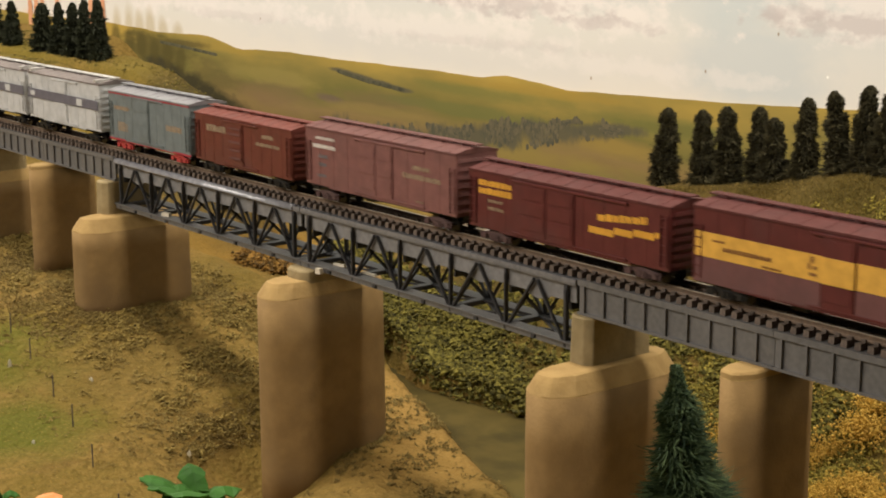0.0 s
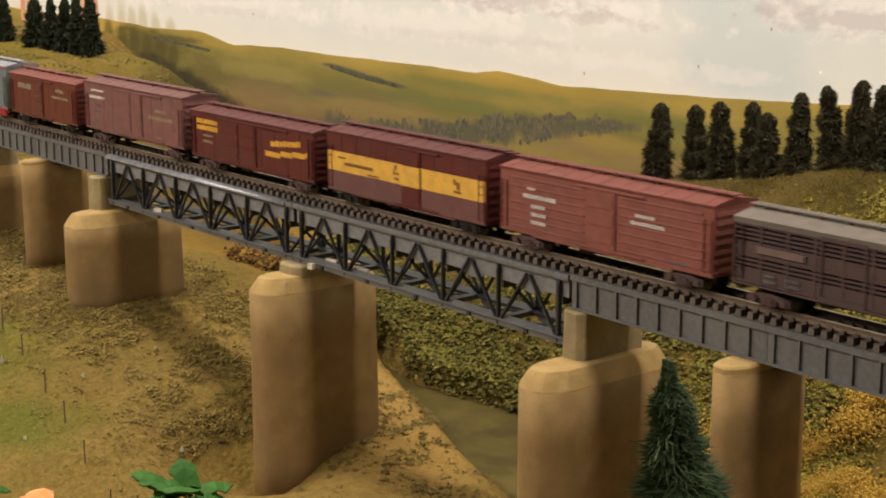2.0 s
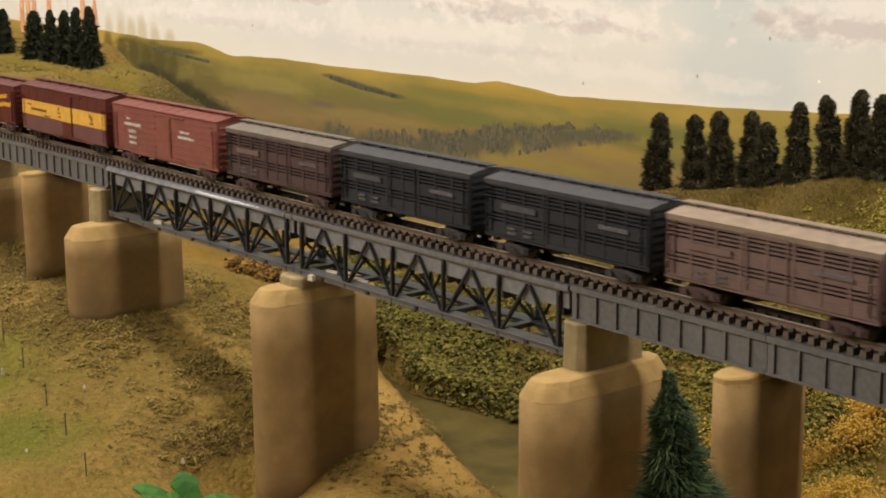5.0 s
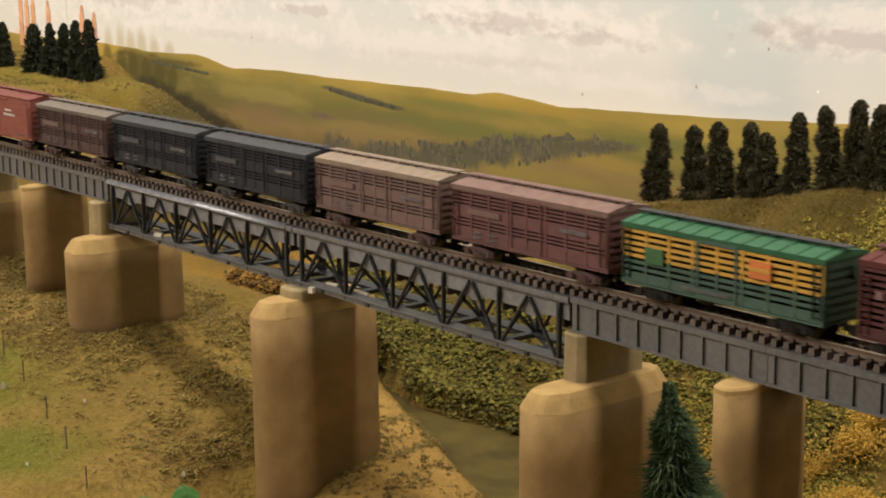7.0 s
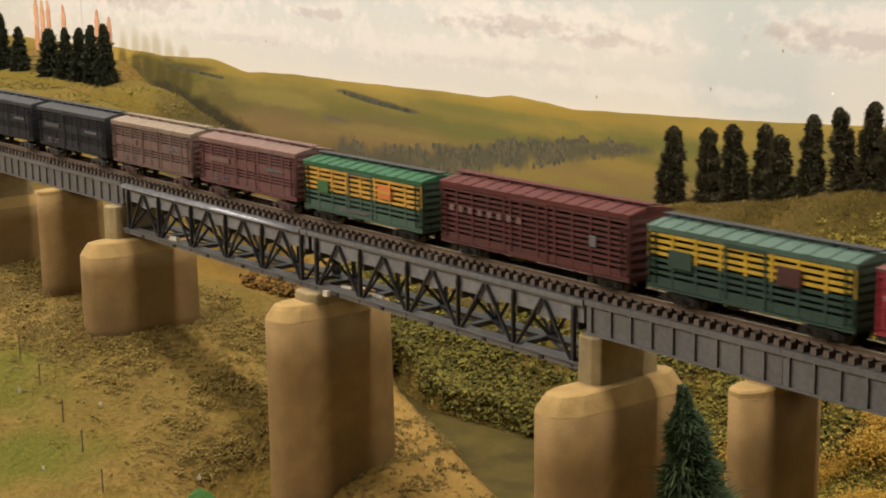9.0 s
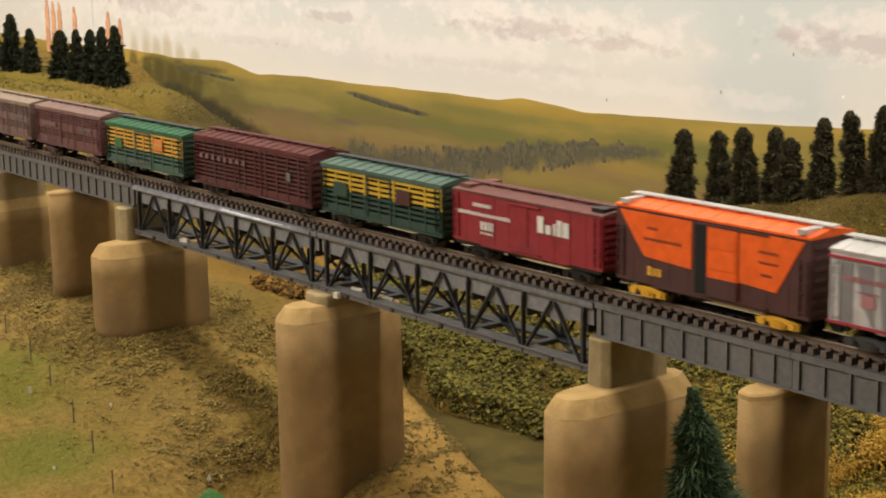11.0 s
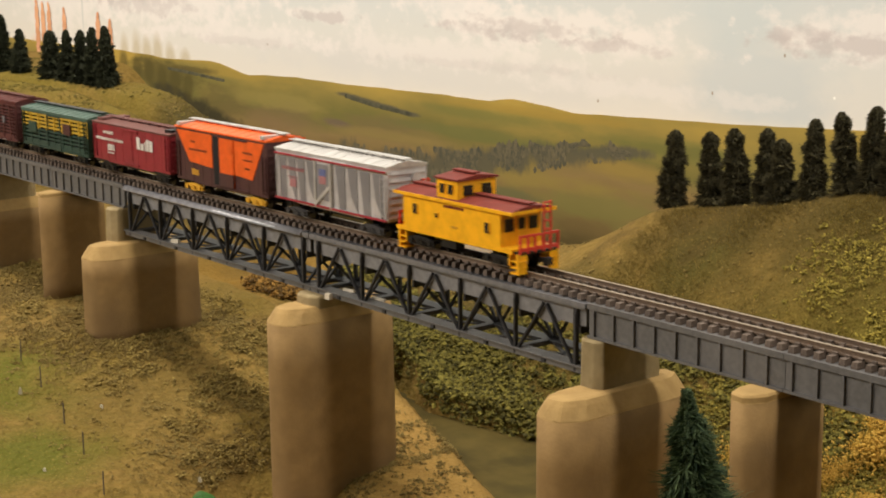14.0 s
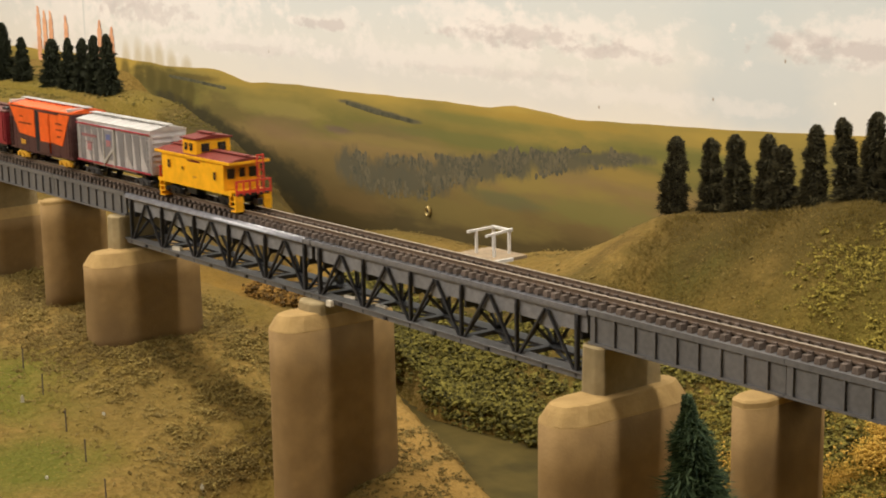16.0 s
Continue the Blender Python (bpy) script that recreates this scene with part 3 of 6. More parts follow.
def build_ground():
    xs = np.concatenate([np.linspace(-2.6, -1.0, 60)[:-1], np.arange(-1.0, 0.42, 0.0036), np.linspace(0.42, 2.4, 70)])
    ys = np.concatenate([np.linspace(-0.5, -0.2, 40)[:-1], np.arange(-0.2, 0.3395, 0.0036), [0.3393]])
    gx, gy = np.meshgrid(xs, ys)
    gz = ground_z(gx, gy)
    v = [(x, y, z + rough_z(x, y)) for x, y, z in zip(gx.ravel(), gy.ravel(), gz.ravel())]
    w, h = len(xs), len(ys)
    i = (np.arange(h - 1)[:, None] * w + np.arange(w - 1)[None]).ravel()
    f = np.stack([i, i + 1, i + w + 1, i + w], 1)
    me = bpy.data.meshes.new("ground")
    me.from_pydata(v, [], f.tolist())
    me.materials.append(ground_paint())
    me.polygons.foreach_set("use_smooth", [True] * len(me.polygons))
    tagged(new("ground", me), "tan and olive scenic turf ground of a model valley", "ground", kind="structure")


build_ground()
FASCIA = mat("dark_fascia_board", (0.06, 0.045, 0.03), None, 60, 0.6)
tagged(part("layout_fascia", boxes((-2.6, 2.4, -0.53, -0.5, -1.0, -0.03)), FASCIA), "dark board closing the layout's open edge", "fascia", kind="structure")
tagged(part("water", boxes((-0.42, 0.27, 0.034, 0.2, -0.125, WATER_Z)), WATER), "murky olive brown resin stream", "water", kind="structure")

# ---- bridge ----
SPAN = 0.163
DECK = 0.018          # width over both trusses
ROWS_END = 0.97


def truss_span(x0, glossy=False):
    """A Warren deck truss with verticals: five panels, two side frames, cross bracing between."""
    root = new("deck_truss")
    root.matrix_basis = pose(x0, 0, 0)
    L = SPAN - 0.0006
    node = [L * (0.034 + 0.1872 * k) for k in range(6)]
    part("deck_plate", boxes((0, L, -0.0006, DECK + 0.0006, -0.0009, 0.0006)), DECK_STEEL, root)
    if glossy:
        bm = bmesh.new()
        arc = [(0.0008 - 0.0022 * math.sin(math.radians(q)), -0.0011 + 0.0022 * math.cos(math.radians(q))) for q in range(0, 91, 6)]
        prism(bm, arc + [(0.0008, -0.0011)], 0.001, L * 0.97, "x")
        edge = part("deck_edge", bm, GLOSS_EDGE, root, "glossy grey moulded edge")
        edge.data.polygons.foreach_set("use_smooth", [len(f.vertices) == 4 and abs(f.normal.x) < 0.1 for f in edge.data.polygons])
    for side, y in (("near", 0.0), ("far", DECK)):
        s = 1 if y == 0 else -1
        bm = bmesh.new()
        box(bm, 0.001, L - 0.001, min(y + s * 0.0010, y + s * 0.0018), max(y + s * 0.0010, y + s * 0.0018), -0.0075, -0.0009)
        # rounded gusset plates hang below the web at each apex
        for k in range(5):
            a = (node[k] + node[k + 1]) / 2
            prism(bm, [(a - 0.0075, -0.007), (a + 0.0075, -0.007), (a + 0.0045, -0.0088), (a, -0.0095), (a - 0.0045, -0.0088)], y + s * 0.0011, y + s * 0.0017, "y")
        part("web_plate", bm, STEEL_LIGHT, root)
        part("top_chord", boxes((0, L, y - 0.0004, y + 0.0022 if s > 0 else y + 0.0004, -0.0016, -0.0010)) if s > 0 else boxes((0, L, y - 0.0022, y + 0.0004, -0.0016, -0.0010)), STEEL, root, bevel=0.0001)
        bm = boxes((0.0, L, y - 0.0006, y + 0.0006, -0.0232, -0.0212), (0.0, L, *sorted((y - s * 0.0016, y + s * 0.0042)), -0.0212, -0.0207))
        # same grey chord on both sides; the far one is darkened to paint in shade
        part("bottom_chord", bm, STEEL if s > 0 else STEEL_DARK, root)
        for k in range(6):
            w = 0.0015 if k in (0, 5) else 0.0010
            part("vertical", boxes((node[k] - w / 2, node[k] + w / 2, y - 0.0005, y + 0.0005, -0.0228, -0.0018),
                                   (node[k] - w * 0.35, node[k] + w * 0.35, y - 0.0008, y + 0.0008, -0.0228, -0.0034)), STEEL_DARK, root)
        for k in range(5):
            a = (node[k] + node[k + 1]) / 2
            for e, q in ((node[k] + 0.0008, -1), (node[k + 1] - 0.0008, 1)):
                bm = bmesh.new()
                beam(bm, (e, y, -0.0215), (a + q * 0.0007, y, -0.0028), 0.0010, 0.0007)
                beam(bm, (e, y, -0.0215), (a + q * 0.0007, y, -0.0028), 0.0006, 0.0012)
                part("diagonal", bm, STEEL_DARK, root)
        for k in range(5):
            a = (node[k] + node[k + 1]) / 2
            part("chord_clip", boxes((a - 0.0009, a + 0.0009, y - 0.0013, y + 0.0013, -0.0229, -0.0215)), STEEL_DARK, root)
    for k in range(6):
        bm = bmesh.new()
        beam(bm, (node[k], 0.001, -0.0212), (node[k], DECK - 0.001, -0.005), 0.0011, 0.0009, (1, 0, 0))
        beam(bm, (node[k], DECK - 0.001, -0.0212), (node[k], 0.001, -0.005), 0.0011, 0.0009, (1, 0, 0))
        box(bm, node[k] - 0.0016, node[k] + 0.0016, 0.0006, DECK - 0.0006, -0.0222, -0.0206)
        box(bm, node[k] - 0.0006, node[k] + 0.0006, 0.0018, DECK - 0.0018, -0.0105, -0.0010)
        part("sway_brace", bm, STEEL_DARK, root)
    for k in range(5):
        bm = bmesh.new()
        beam(bm, (node[k], 0.001, -0.0219), (node[k + 1], DECK - 0.001, -0.0219), 0.0014, 0.0006, (0, 0, 1))
        beam(bm, (node[k], DECK - 0.001, -0.0219), (node[k + 1], 0.001, -0.0219), 0.0014, 0.0006, (0, 0, 1))
        part("lateral_brace", bm, STEEL_DARK, root)
    return tagged(root, "grey plastic deck truss bridge span with dark diagonals", "bridge", "truss spans of the bridge")


def girder_span(x0, length, ribs, first=0.5):
    """A plate girder span: two webs with flanges and upright stiffeners."""
    root = new("plate_girder")
    root.matrix_basis = pose(x0, 0, 0)
    part("deck_plate", boxes((0, length, -0.0006, DECK + 0.0006, -0.0008, 0.0011)), STEEL, root)
    for y, s in ((0.0, 1), (DECK, -1)):
        a, b = sorted((y + s * 0.0004, y + s * 0.0014))
        part("web", boxes((0, length, a, b, -0.0096, -0.0008)), STEEL, root)
        a, b = sorted((y - s * 0.0006, y + s * 0.0020))
        part("bottom_flange", boxes((0, length, a, b, -0.0104, -0.0096)), STEEL, root, bevel=0.00012)
        a, b = sorted((y - s * 0.0006, y + s * 0.0004))
        for k in range(ribs):
            x = length * (k + first) / ribs
            part("stiffener", boxes((x - 0.00035, x + 0.00035, a + 0.0001, b, -0.0096, -0.0008)), STEEL, root)
    for k in range(4):
        x = length * (k + 0.5) / 4
        part("cross_frame", boxes((x - 0.0006, x + 0.0006, 0.0014, DECK - 0.0014, -0.009, -0.001)), STEEL_DARK, root)
    return tagged(root, "grey plastic plate girder span with upright ribs", "bridge", "girder spans of the bridge")


truss_span(-SPAN, True)
truss_span(0.0)
HALF = SPAN / 2
for i in range(4):
    girder_span(SPAN + 0.0004 + i * HALF, HALF - 0.0002, 9, 0.3)
    girder_span(-SPAN - (i + 1) * HALF, HALF - 0.0004, 9)


def nose_outline(half_len, half_wid, nose):
    q = 0.5
    return [(-half_wid, -half_len + nose), (-half_wid * q, -half_len), (half_wid * q, -half_len), (half_wid, -half_len + nose),
            (half_wid, half_len - nose), (half_wid * q, half_len), (-half_wid * q, half_len), (-half_wid, half_len - nose)]


def loft(bm, rings):
    vs = [[bm.verts.new(p) for p in r] for r in rings]
    n = len(vs[0])
    for a, b in zip(vs, vs[1:]):
        for i in range(n):
            bm.faces.new((a[i], a[(i + 1) % n], b[(i + 1) % n], b[i]))
    bm.faces.new(vs[0][::-1])
    bm.faces.new(vs[-1])


def rounded(outline, r, n=4):
    """The outline with its corners cut round."""
    out = []
    k = len(outline)
    for i in range(k):
        p, a, b = Vector(outline[i]), Vector(outline[i - 1]), Vector(outline[(i + 1) % k])
        u, w = (a - p), (b - p)
        ra = min(r, u.length * 0.45, w.length * 0.45)
        u, w = p + u.normalized() * ra, p + w.normalized() * ra
        for j in range(n):
            t = j / (n - 1)
            out.append(tuple(u * (1 - t) ** 2 + p * 2 * t * (1 - t) + w * t * t))
    return out


def pier(x, top, half_len, half_wid, nose, plinth=None, label="", cap=0.0062, shift=0.0, off=0.0):
    """A cast pier: a battered shaft with blunt pointed ends, a sloping cap and, on some, a small plinth under the span."""
    yc = 0.0065 if half_len > 0.02 else 0.0058
    root = new("bridge_pier")
    foot = min(ground_at(x + a, yc + b) for a in (-half_wid, 0, half_wid) for b in (-half_len, 0, half_len)) - 0.004
    root.matrix_basis = pose(x, yc, foot)
    ring = rounded(nose_outline(half_len, half_wid, nose), half_wid * 0.42, 7)

    def at(k, z, wob=0.0):
        return [(a * k + wob * noise.noise((a * 300, b * 300, z * 60 + x)), b * (1 - (1 - k) * half_wid / half_len) + wob * noise.noise((b * 300, a * 300, z * 60 + x + 9)), z) for a, b in ring]

    h = top - foot
    bm = bmesh.new()
    loft(bm, [at(1.0 + 0.035 * (1 - q), (h - cap) * q, 0.0002) for q in (0, 0.2, 0.4, 0.6, 0.8, 1.0)])
    shaft = part("shaft", bm, CONCRETE, root)
    shaft.data.polygons.foreach_set("use_smooth", [len(q.vertices) == 4 for q in shaft.data.polygons])
    bm = bmesh.new()
    inset = 0.62 if plinth else 0.82
    loft(bm, [at(1.0, h - cap), at(0.985, h - cap * 0.93, 0.0003), at(inset + 0.14, h - cap * 0.30, 0.0005), at(inset + 0.03, h - cap * 0.05, 0.0005), at(inset - 0.1, h)])
    part("cap", bm, CONCRETE_TOP, root)
    if plinth:
        ph, pl, pw = plinth
        r2 = rounded(nose_outline(pl, pw, pw * 0.4), pw * 0.1, 3)
        bm = bmesh.new()
        loft(bm, [[(a * 1.05 + shift, b * 1.03 + off, h - 0.0035) for a, b in r2], [(a * 1.02 + shift, b * 1.01 + off, h + ph * 0.5) for a, b in r2], [(a + shift, b + off, h + ph - 0.0006) for a, b in r2], [(a * 0.93 + shift, b * 0.97 + off, h + ph) for a, b in r2]])
        part("plinth", bm, PLINTH, root)
    return tagged(root, label or "slim tan plaster bridge pier under a girder span", "bridge pier", "piers of the bridge")


BROAD = "broad tan plaster pier with a tall squared plinth"
pier(0.0035, -0.0268, 0.0284, 0.0106, 0.0080, plinth=(0.0036, 0.0135, 0.0075), label="broad tan plaster pier with a low bearing block")
pier(SPAN + 0.0053, -0.0262, 0.0298, 0.0102, 0.0078, plinth=(0.0157, 0.0146, 0.0053), label=BROAD, shift=-0.0024, off=0.0056)
pier(-SPAN + 0.0010, -0.0262, 0.0296, 0.0112, 0.0082, plinth=(0.0157, 0.0160, 0.0054), label=BROAD, shift=-0.0060, off=0.003)
for sx in (1, -1):
    for k in range(1, 4):
        if k == 2:
            pier(sx * (SPAN + k * HALF), -0.0262, 0.0302, 0.0102, 0.0078, plinth=(0.0157, 0.0175, 0.0062), label=BROAD)
        else:
            pier(sx * (SPAN + k * HALF) - (0.0066 if sx > 0 else -0.009), -0.0104, 0.0176, 0.0056, 0.0042, cap=0.0024)

# ---- track ----
RAIL_Z = 0.0052
TRACK_Y = DECK / 2


def rail(y):
    bm = bmesh.new()
    prism(bm, [(y - 0.0007, 0.0031), (y - 0.0007, 0.0036), (y - 0.0004, 0.0039), (y - 0.0004, 0.0046), (y - 0.0006, 0.0048), (y - 0.0006, 0.0051),
               (y + 0.0006, 0.0051), (y + 0.0006, 0.0048), (y + 0.0004, 0.0046), (y + 0.0004, 0.0039), (y + 0.0007, 0.0036), (y + 0.0007, 0.0031)], -2.4, 2.2, "x")
    root = part("rail", bm, RAIL_SIDE)
    part("rail_head", boxes((-2.4, 2.2, y - 0.00045, y + 0.00045, 0.0051, RAIL_Z)), RAIL_TOP, root, "worn shiny rail head")
    tagged(root, "brown painted rail with a worn shiny head", "rail", "rails of the track")


rail(TRACK_Y - 0.0045)
rail(TRACK_Y + 0.0045)


def ties():
    bed = tagged(part("tie_strip", boxes((-2.4, 2.2, TRACK_Y - 0.0052, TRACK_Y - 0.0038, 0.0011, 0.0024), (-2.4, 2.2, TRACK_Y + 0.0038, TRACK_Y + 0.0052, 0.0011, 0.0024)), TIE),
                 "brown plastic tie strip under the rails", "track", kind="structure")
    bm = boxes((-0.0011, 0.0011, TRACK_Y - 0.0084, TRACK_Y + 0.0084, 0.0012, 0.0031), taper=0.0002)
    for y in (TRACK_Y - 0.0045, TRACK_Y + 0.0045):
        box(bm, -0.0008, 0.0008, y - 0.0016, y + 0.0016, 0.0032, 0.0038)
    me = finish(bm, "tie", TIE)
    pitch = 0.0044
    rest = []
    for k in range(-545, 500):
        x = k * pitch
        if -146 <= k < 140:
            ob = new("tie", me)
            ob.parent, ob.location = bed, (x, random.uniform(-0.0002, 0.0002), 0)
        else:
            rest.append((x - 0.0013, x + 0.0013, TRACK_Y - 0.0088, TRACK_Y + 0.0088, 0.0012, 0.0032))
    tagged(part("tie_row", boxes(*rest), TIE, bed), kind="stuff")


# small white railed refuge beside the track
def refuge():
    root = new("refuge_platform")
    part("deck", boxes((0.0690, 0.0905, 0.0200, 0.0365, 0.0018, 0.0030)), mat("weathered_plank", (0.34, 0.25, 0.15), None, 300, 0.8), root, bevel=0.0002)
    part("edge_board", boxes((0.0906, 0.0916, 0.0196, 0.0290, 0.0018, 0.0031)), WHITE, root)
    for x, y in ((0.0742, 0.0255), (0.0746, 0.0335), (0.0852, 0.0250), (0.0838, 0.0335)):
        part("post", boxes((x - 0.00045, x + 0.00045, y - 0.00045, y + 0.00045, 0.003, 0.0114)), WHITE, root)
    for a, b in (((0.0738, 0.0215, 0.0114), (0.0746, 0.0342, 0.0119)), ((0.0740, 0.0337, 0.0119), (0.0848, 0.0340, 0.0118)), ((0.0856, 0.0208, 0.0114), (0.0842, 0.0346, 0.0121))):
        bm = bmesh.new()
        beam(bm, a, b, 0.0009, 0.0009, (0, 0, 1))
        part("rail_bar", bm, WHITE, root)
    for x in (0.073, 0.087):
        bm = bmesh.new()
        beam(bm, (x, 0.018, -0.004), (x, 0.029, 0.0018), 0.0012, 0.0012, (1, 0, 0))
        part("bracket", bm, STEEL_DARK, root)
    tagged(root, "small refuge platform with white posts and rails", "platform")


refuge()


# pale packing pieces on the lower bracing and bearing blocks
def shim(x, y, z, l, w, h, turn):
    ob = part("packing_piece", boxes((-l / 2, l / 2, -w / 2, w / 2, 0, h), taper=0.0002), mat("pale_styrene", (0.62, 0.55, 0.42), None, 400, 0.5), None, bevel=0.00015)
    ob.matrix_basis = pose(x, y, z, 0, 0, turn)
    tagged(ob, "small pale plastic packing piece under the bridge span", "packing piece", "packing pieces under the spans")


for q in ((0.0195, 0.0048, -0.0208, 0.006, 0.0012, 0.0010, 12), (0.0395, 0.0051, -0.0208, 0.008, 0.0016, 0.0008, 4), (-0.1163, 0.0016, -0.0207, 0.005, 0.002, 0.0016, 15), (0.0165, -0.0030, -0.0232, 0.003, 0.0020, 0.0022, 5)):
    shim(*q)


def screw_eye():
    """A small brass ring on the wall."""
    root = new("screw_eye")
    for name, r0, r1, m in (("ring", 0.0016, 0.0030, mat("dull_brass", (0.45, 0.33, 0.12), None, 300, 0.4, 0.6)), ("hole", 0.0, 0.0016, BLACK)):
        bm = bmesh.new()
        n = 20
        rim = lambda r, y: [bm.verts.new((r * math.cos(6.2832 * k / n), y, 1.25 * r * math.sin(6.2832 * k / n))) for k in range(n)]
        if r0:
            loops = [rim(r0, 0), rim(r0, -0.0012), rim((r0 + r1) / 2, -0.0020), rim(r1, -0.0012), rim(r1, 0)]
            for a, b in zip(loops, loops[1:] + loops[:1]):
                for k in range(n):
                    bm.faces.new((a[k], a[(k + 1) % n], b[(k + 1) % n], b[k]))
        else:
            bm.faces.new(rim(r1, -0.0004))
            bm.faces.new(rim(r1, 0)[::-1])
        part(name, bm, m, root)
    root.matrix_basis = pose(-0.3671, WALL_Y - 0.0013, -0.0752)
    tagged(root, "small brass screw eye fixed in the painted wall", "screw eye")


screw_eye()

# ---- the train ----
HW = 0.0093           # half the width of a car
CACHE = {}


def paint(name, rgb, rough=0.45, dirt=0.45, per=0.0):
    return mat(name, rgb, tuple(c * 0.82 for c in rgb), 260, rough, spec=0.1 if "roof" in name else 0.35, bump=0.08, bump_scale=1500, coarse=70, coarse_colour=tuple(c * 0.55 + 0.02 for c in rgb), coarse_amount=dirt)


def shared(key, make):
    if key not in CACHE:
        CACHE[key] = make()
    return CACHE[key]


def truck(car, x, material, key):
    """Two side frames, a bolster and two wheelsets, under a car at x."""
    def frame_mesh(y):
        bm = bmesh.new()
        s = 1 if y > 0 else -1
        a, b = sorted((y, y + s * 0.0011))
        prism(bm, [(-0.0078, 0.0018), (-0.0078, 0.0036), (-0.0058, 0.0040), (-0.0022, 0.0046), (0.0022, 0.0046), (0.0058, 0.0040), (0.0078, 0.0036), (0.0078, 0.0018),
                   (0.0062, 0.0014), (0.0046, 0.0026), (0.0030, 0.0030), (0.0026, 0.0012), (-0.0026, 0.0012), (-0.0030, 0.0030), (-0.0046, 0.0026), (-0.0062, 0.0014)], a, b, "y")
        for q in (-0.0055, 0.0055):
            box(bm, q - 0.0011, q + 0.0011, *sorted((y + s * 0.0011, y + s * 0.0017)), 0.0018, 0.0037)
        for q in (-0.0014, -0.0001, 0.0012):
            box(bm, q - 0.0004, q + 0.0006, *sorted((y + s * 0.0011, y + s * 0.0016)), 0.0014, 0.0036)
        return finish(bm, "side_frame", material)

    def axle_mesh():
        bm = bmesh.new()
        for y in (-0.0044, 0.0044):
            s = 1 if y > 0 else -1
            disc(bm, (0, 0), 0.0026, *sorted((y, y - s * 0.0011)), n=18)
            disc(bm, (0, 0), 0.0030, *sorted((y - s * 0.0011, y - s * 0.0015)), n=18)
        disc(bm, (0, 0), 0.0006, -0.0068, 0.0068, n=8)
        return finish(bm, "wheelset", WHEEL)

    tr = part("truck", boxes((-0.0015, 0.0015, -0.0070, 0.0070, 0.0030, 0.0044), (-0.0020, 0.0020, -0.0030, 0.0030, 0.0044, 0.0062)), material, car)
    tr.location = (x, 0, 0)
    for y in (-0.0071, 0.0071):
        ob = new("side_frame", shared(("frame", key, y), lambda: frame_mesh(y)))
        ob.parent = tr
    for dx in (-0.0055, 0.0055):
        ob = new("wheelset", shared("axle", axle_mesh))
        ob.parent, ob.location = tr, (dx, 0, 0.0026)


def coupler(car, x, s):
    bm = boxes((min(x, x + s * 0.0035), max(x, x + s * 0.0035), -0.0008, 0.0008, 0.0030, 0.0045))
    box(bm, *sorted((x + s * 0.0030, x + s * 0.0050)), -0.0016, 0.0012, 0.0024, 0.0050)
    part("coupler", bm, BLACK, car, bevel=0.0002)


def underframe(car, n, top=0.0046):
    bm = boxes((0.006, n - 0.006, -0.0016, 0.0016, 0.0034, top), (0.001, n - 0.001, -HW + 0.001, HW - 0.001, top - 0.0006, top + 0.0004))
    part("underframe", bm, BLACK, car)
    part("brake_gear", boxes((n * 0.36, n * 0.42, -0.0052, -0.002, top - 0.0030, top), (n * 0.45, n * 0.47, -0.005, -0.002, top - 0.0024, top)), BLACK, car, bevel=0.0003)


LEVEL = {}


def level(car, z):
    """A height on the pattern side, carried over to this car's own sill and eave."""
    (a, b), (c, d) = LEVEL.get(car.name, ((0, 1), (0, 1)))
    return c + (z - a) * (d - c) / (b - a)


def lettering(car, rows, material, y=-HW - 0.00013, slant=0.0, name="lettering", group_step=0.00105):
    """Unreadable print as short bars: rows of (x0, x1, z0, z1). Each bar is broken into uneven letters."""
    rng = random.Random(round(rows[0][0] * 1e6) + len(rows))
    for x0, x1, z0, z1 in rows:
        bm = bmesh.new()
        z0, z1 = level(car, z0), level(car, z1)
        x = x0
        while x < x1 - 0.0002:
            w = group_step * rng.uniform(0.55, 1.05) * max(0.7, (z1 - z0) / 0.0016)
            e = min(x + w, x1)
            dz = slant * (x - x0)
            box(bm, x, e, y, y + 0.00012, z0 + dz, z1 + dz - rng.choice((0, 0, 0.12)) * (z1 - z0))
            x = e + 0.00036 * max(1, (z1 - z0) / 0.002)
            if name != "lettering":
                part(name, bm, material, car)
                bm = bmesh.new()
        if name == "lettering":
            part(name, bm, material, car)
        else:
            bm.free()


def gable(n, eave, rise, over=0.0004, base=0.0):
    hw = HW + over
    return [(-hw, eave), (-hw, eave + 0.0007), (-hw * 0.5, eave + 0.0007 + rise * 0.62), (0, eave + 0.0007 + rise), (hw * 0.5, eave + 0.0007 + rise * 0.62), (hw, eave + 0.0007), (hw, eave)]


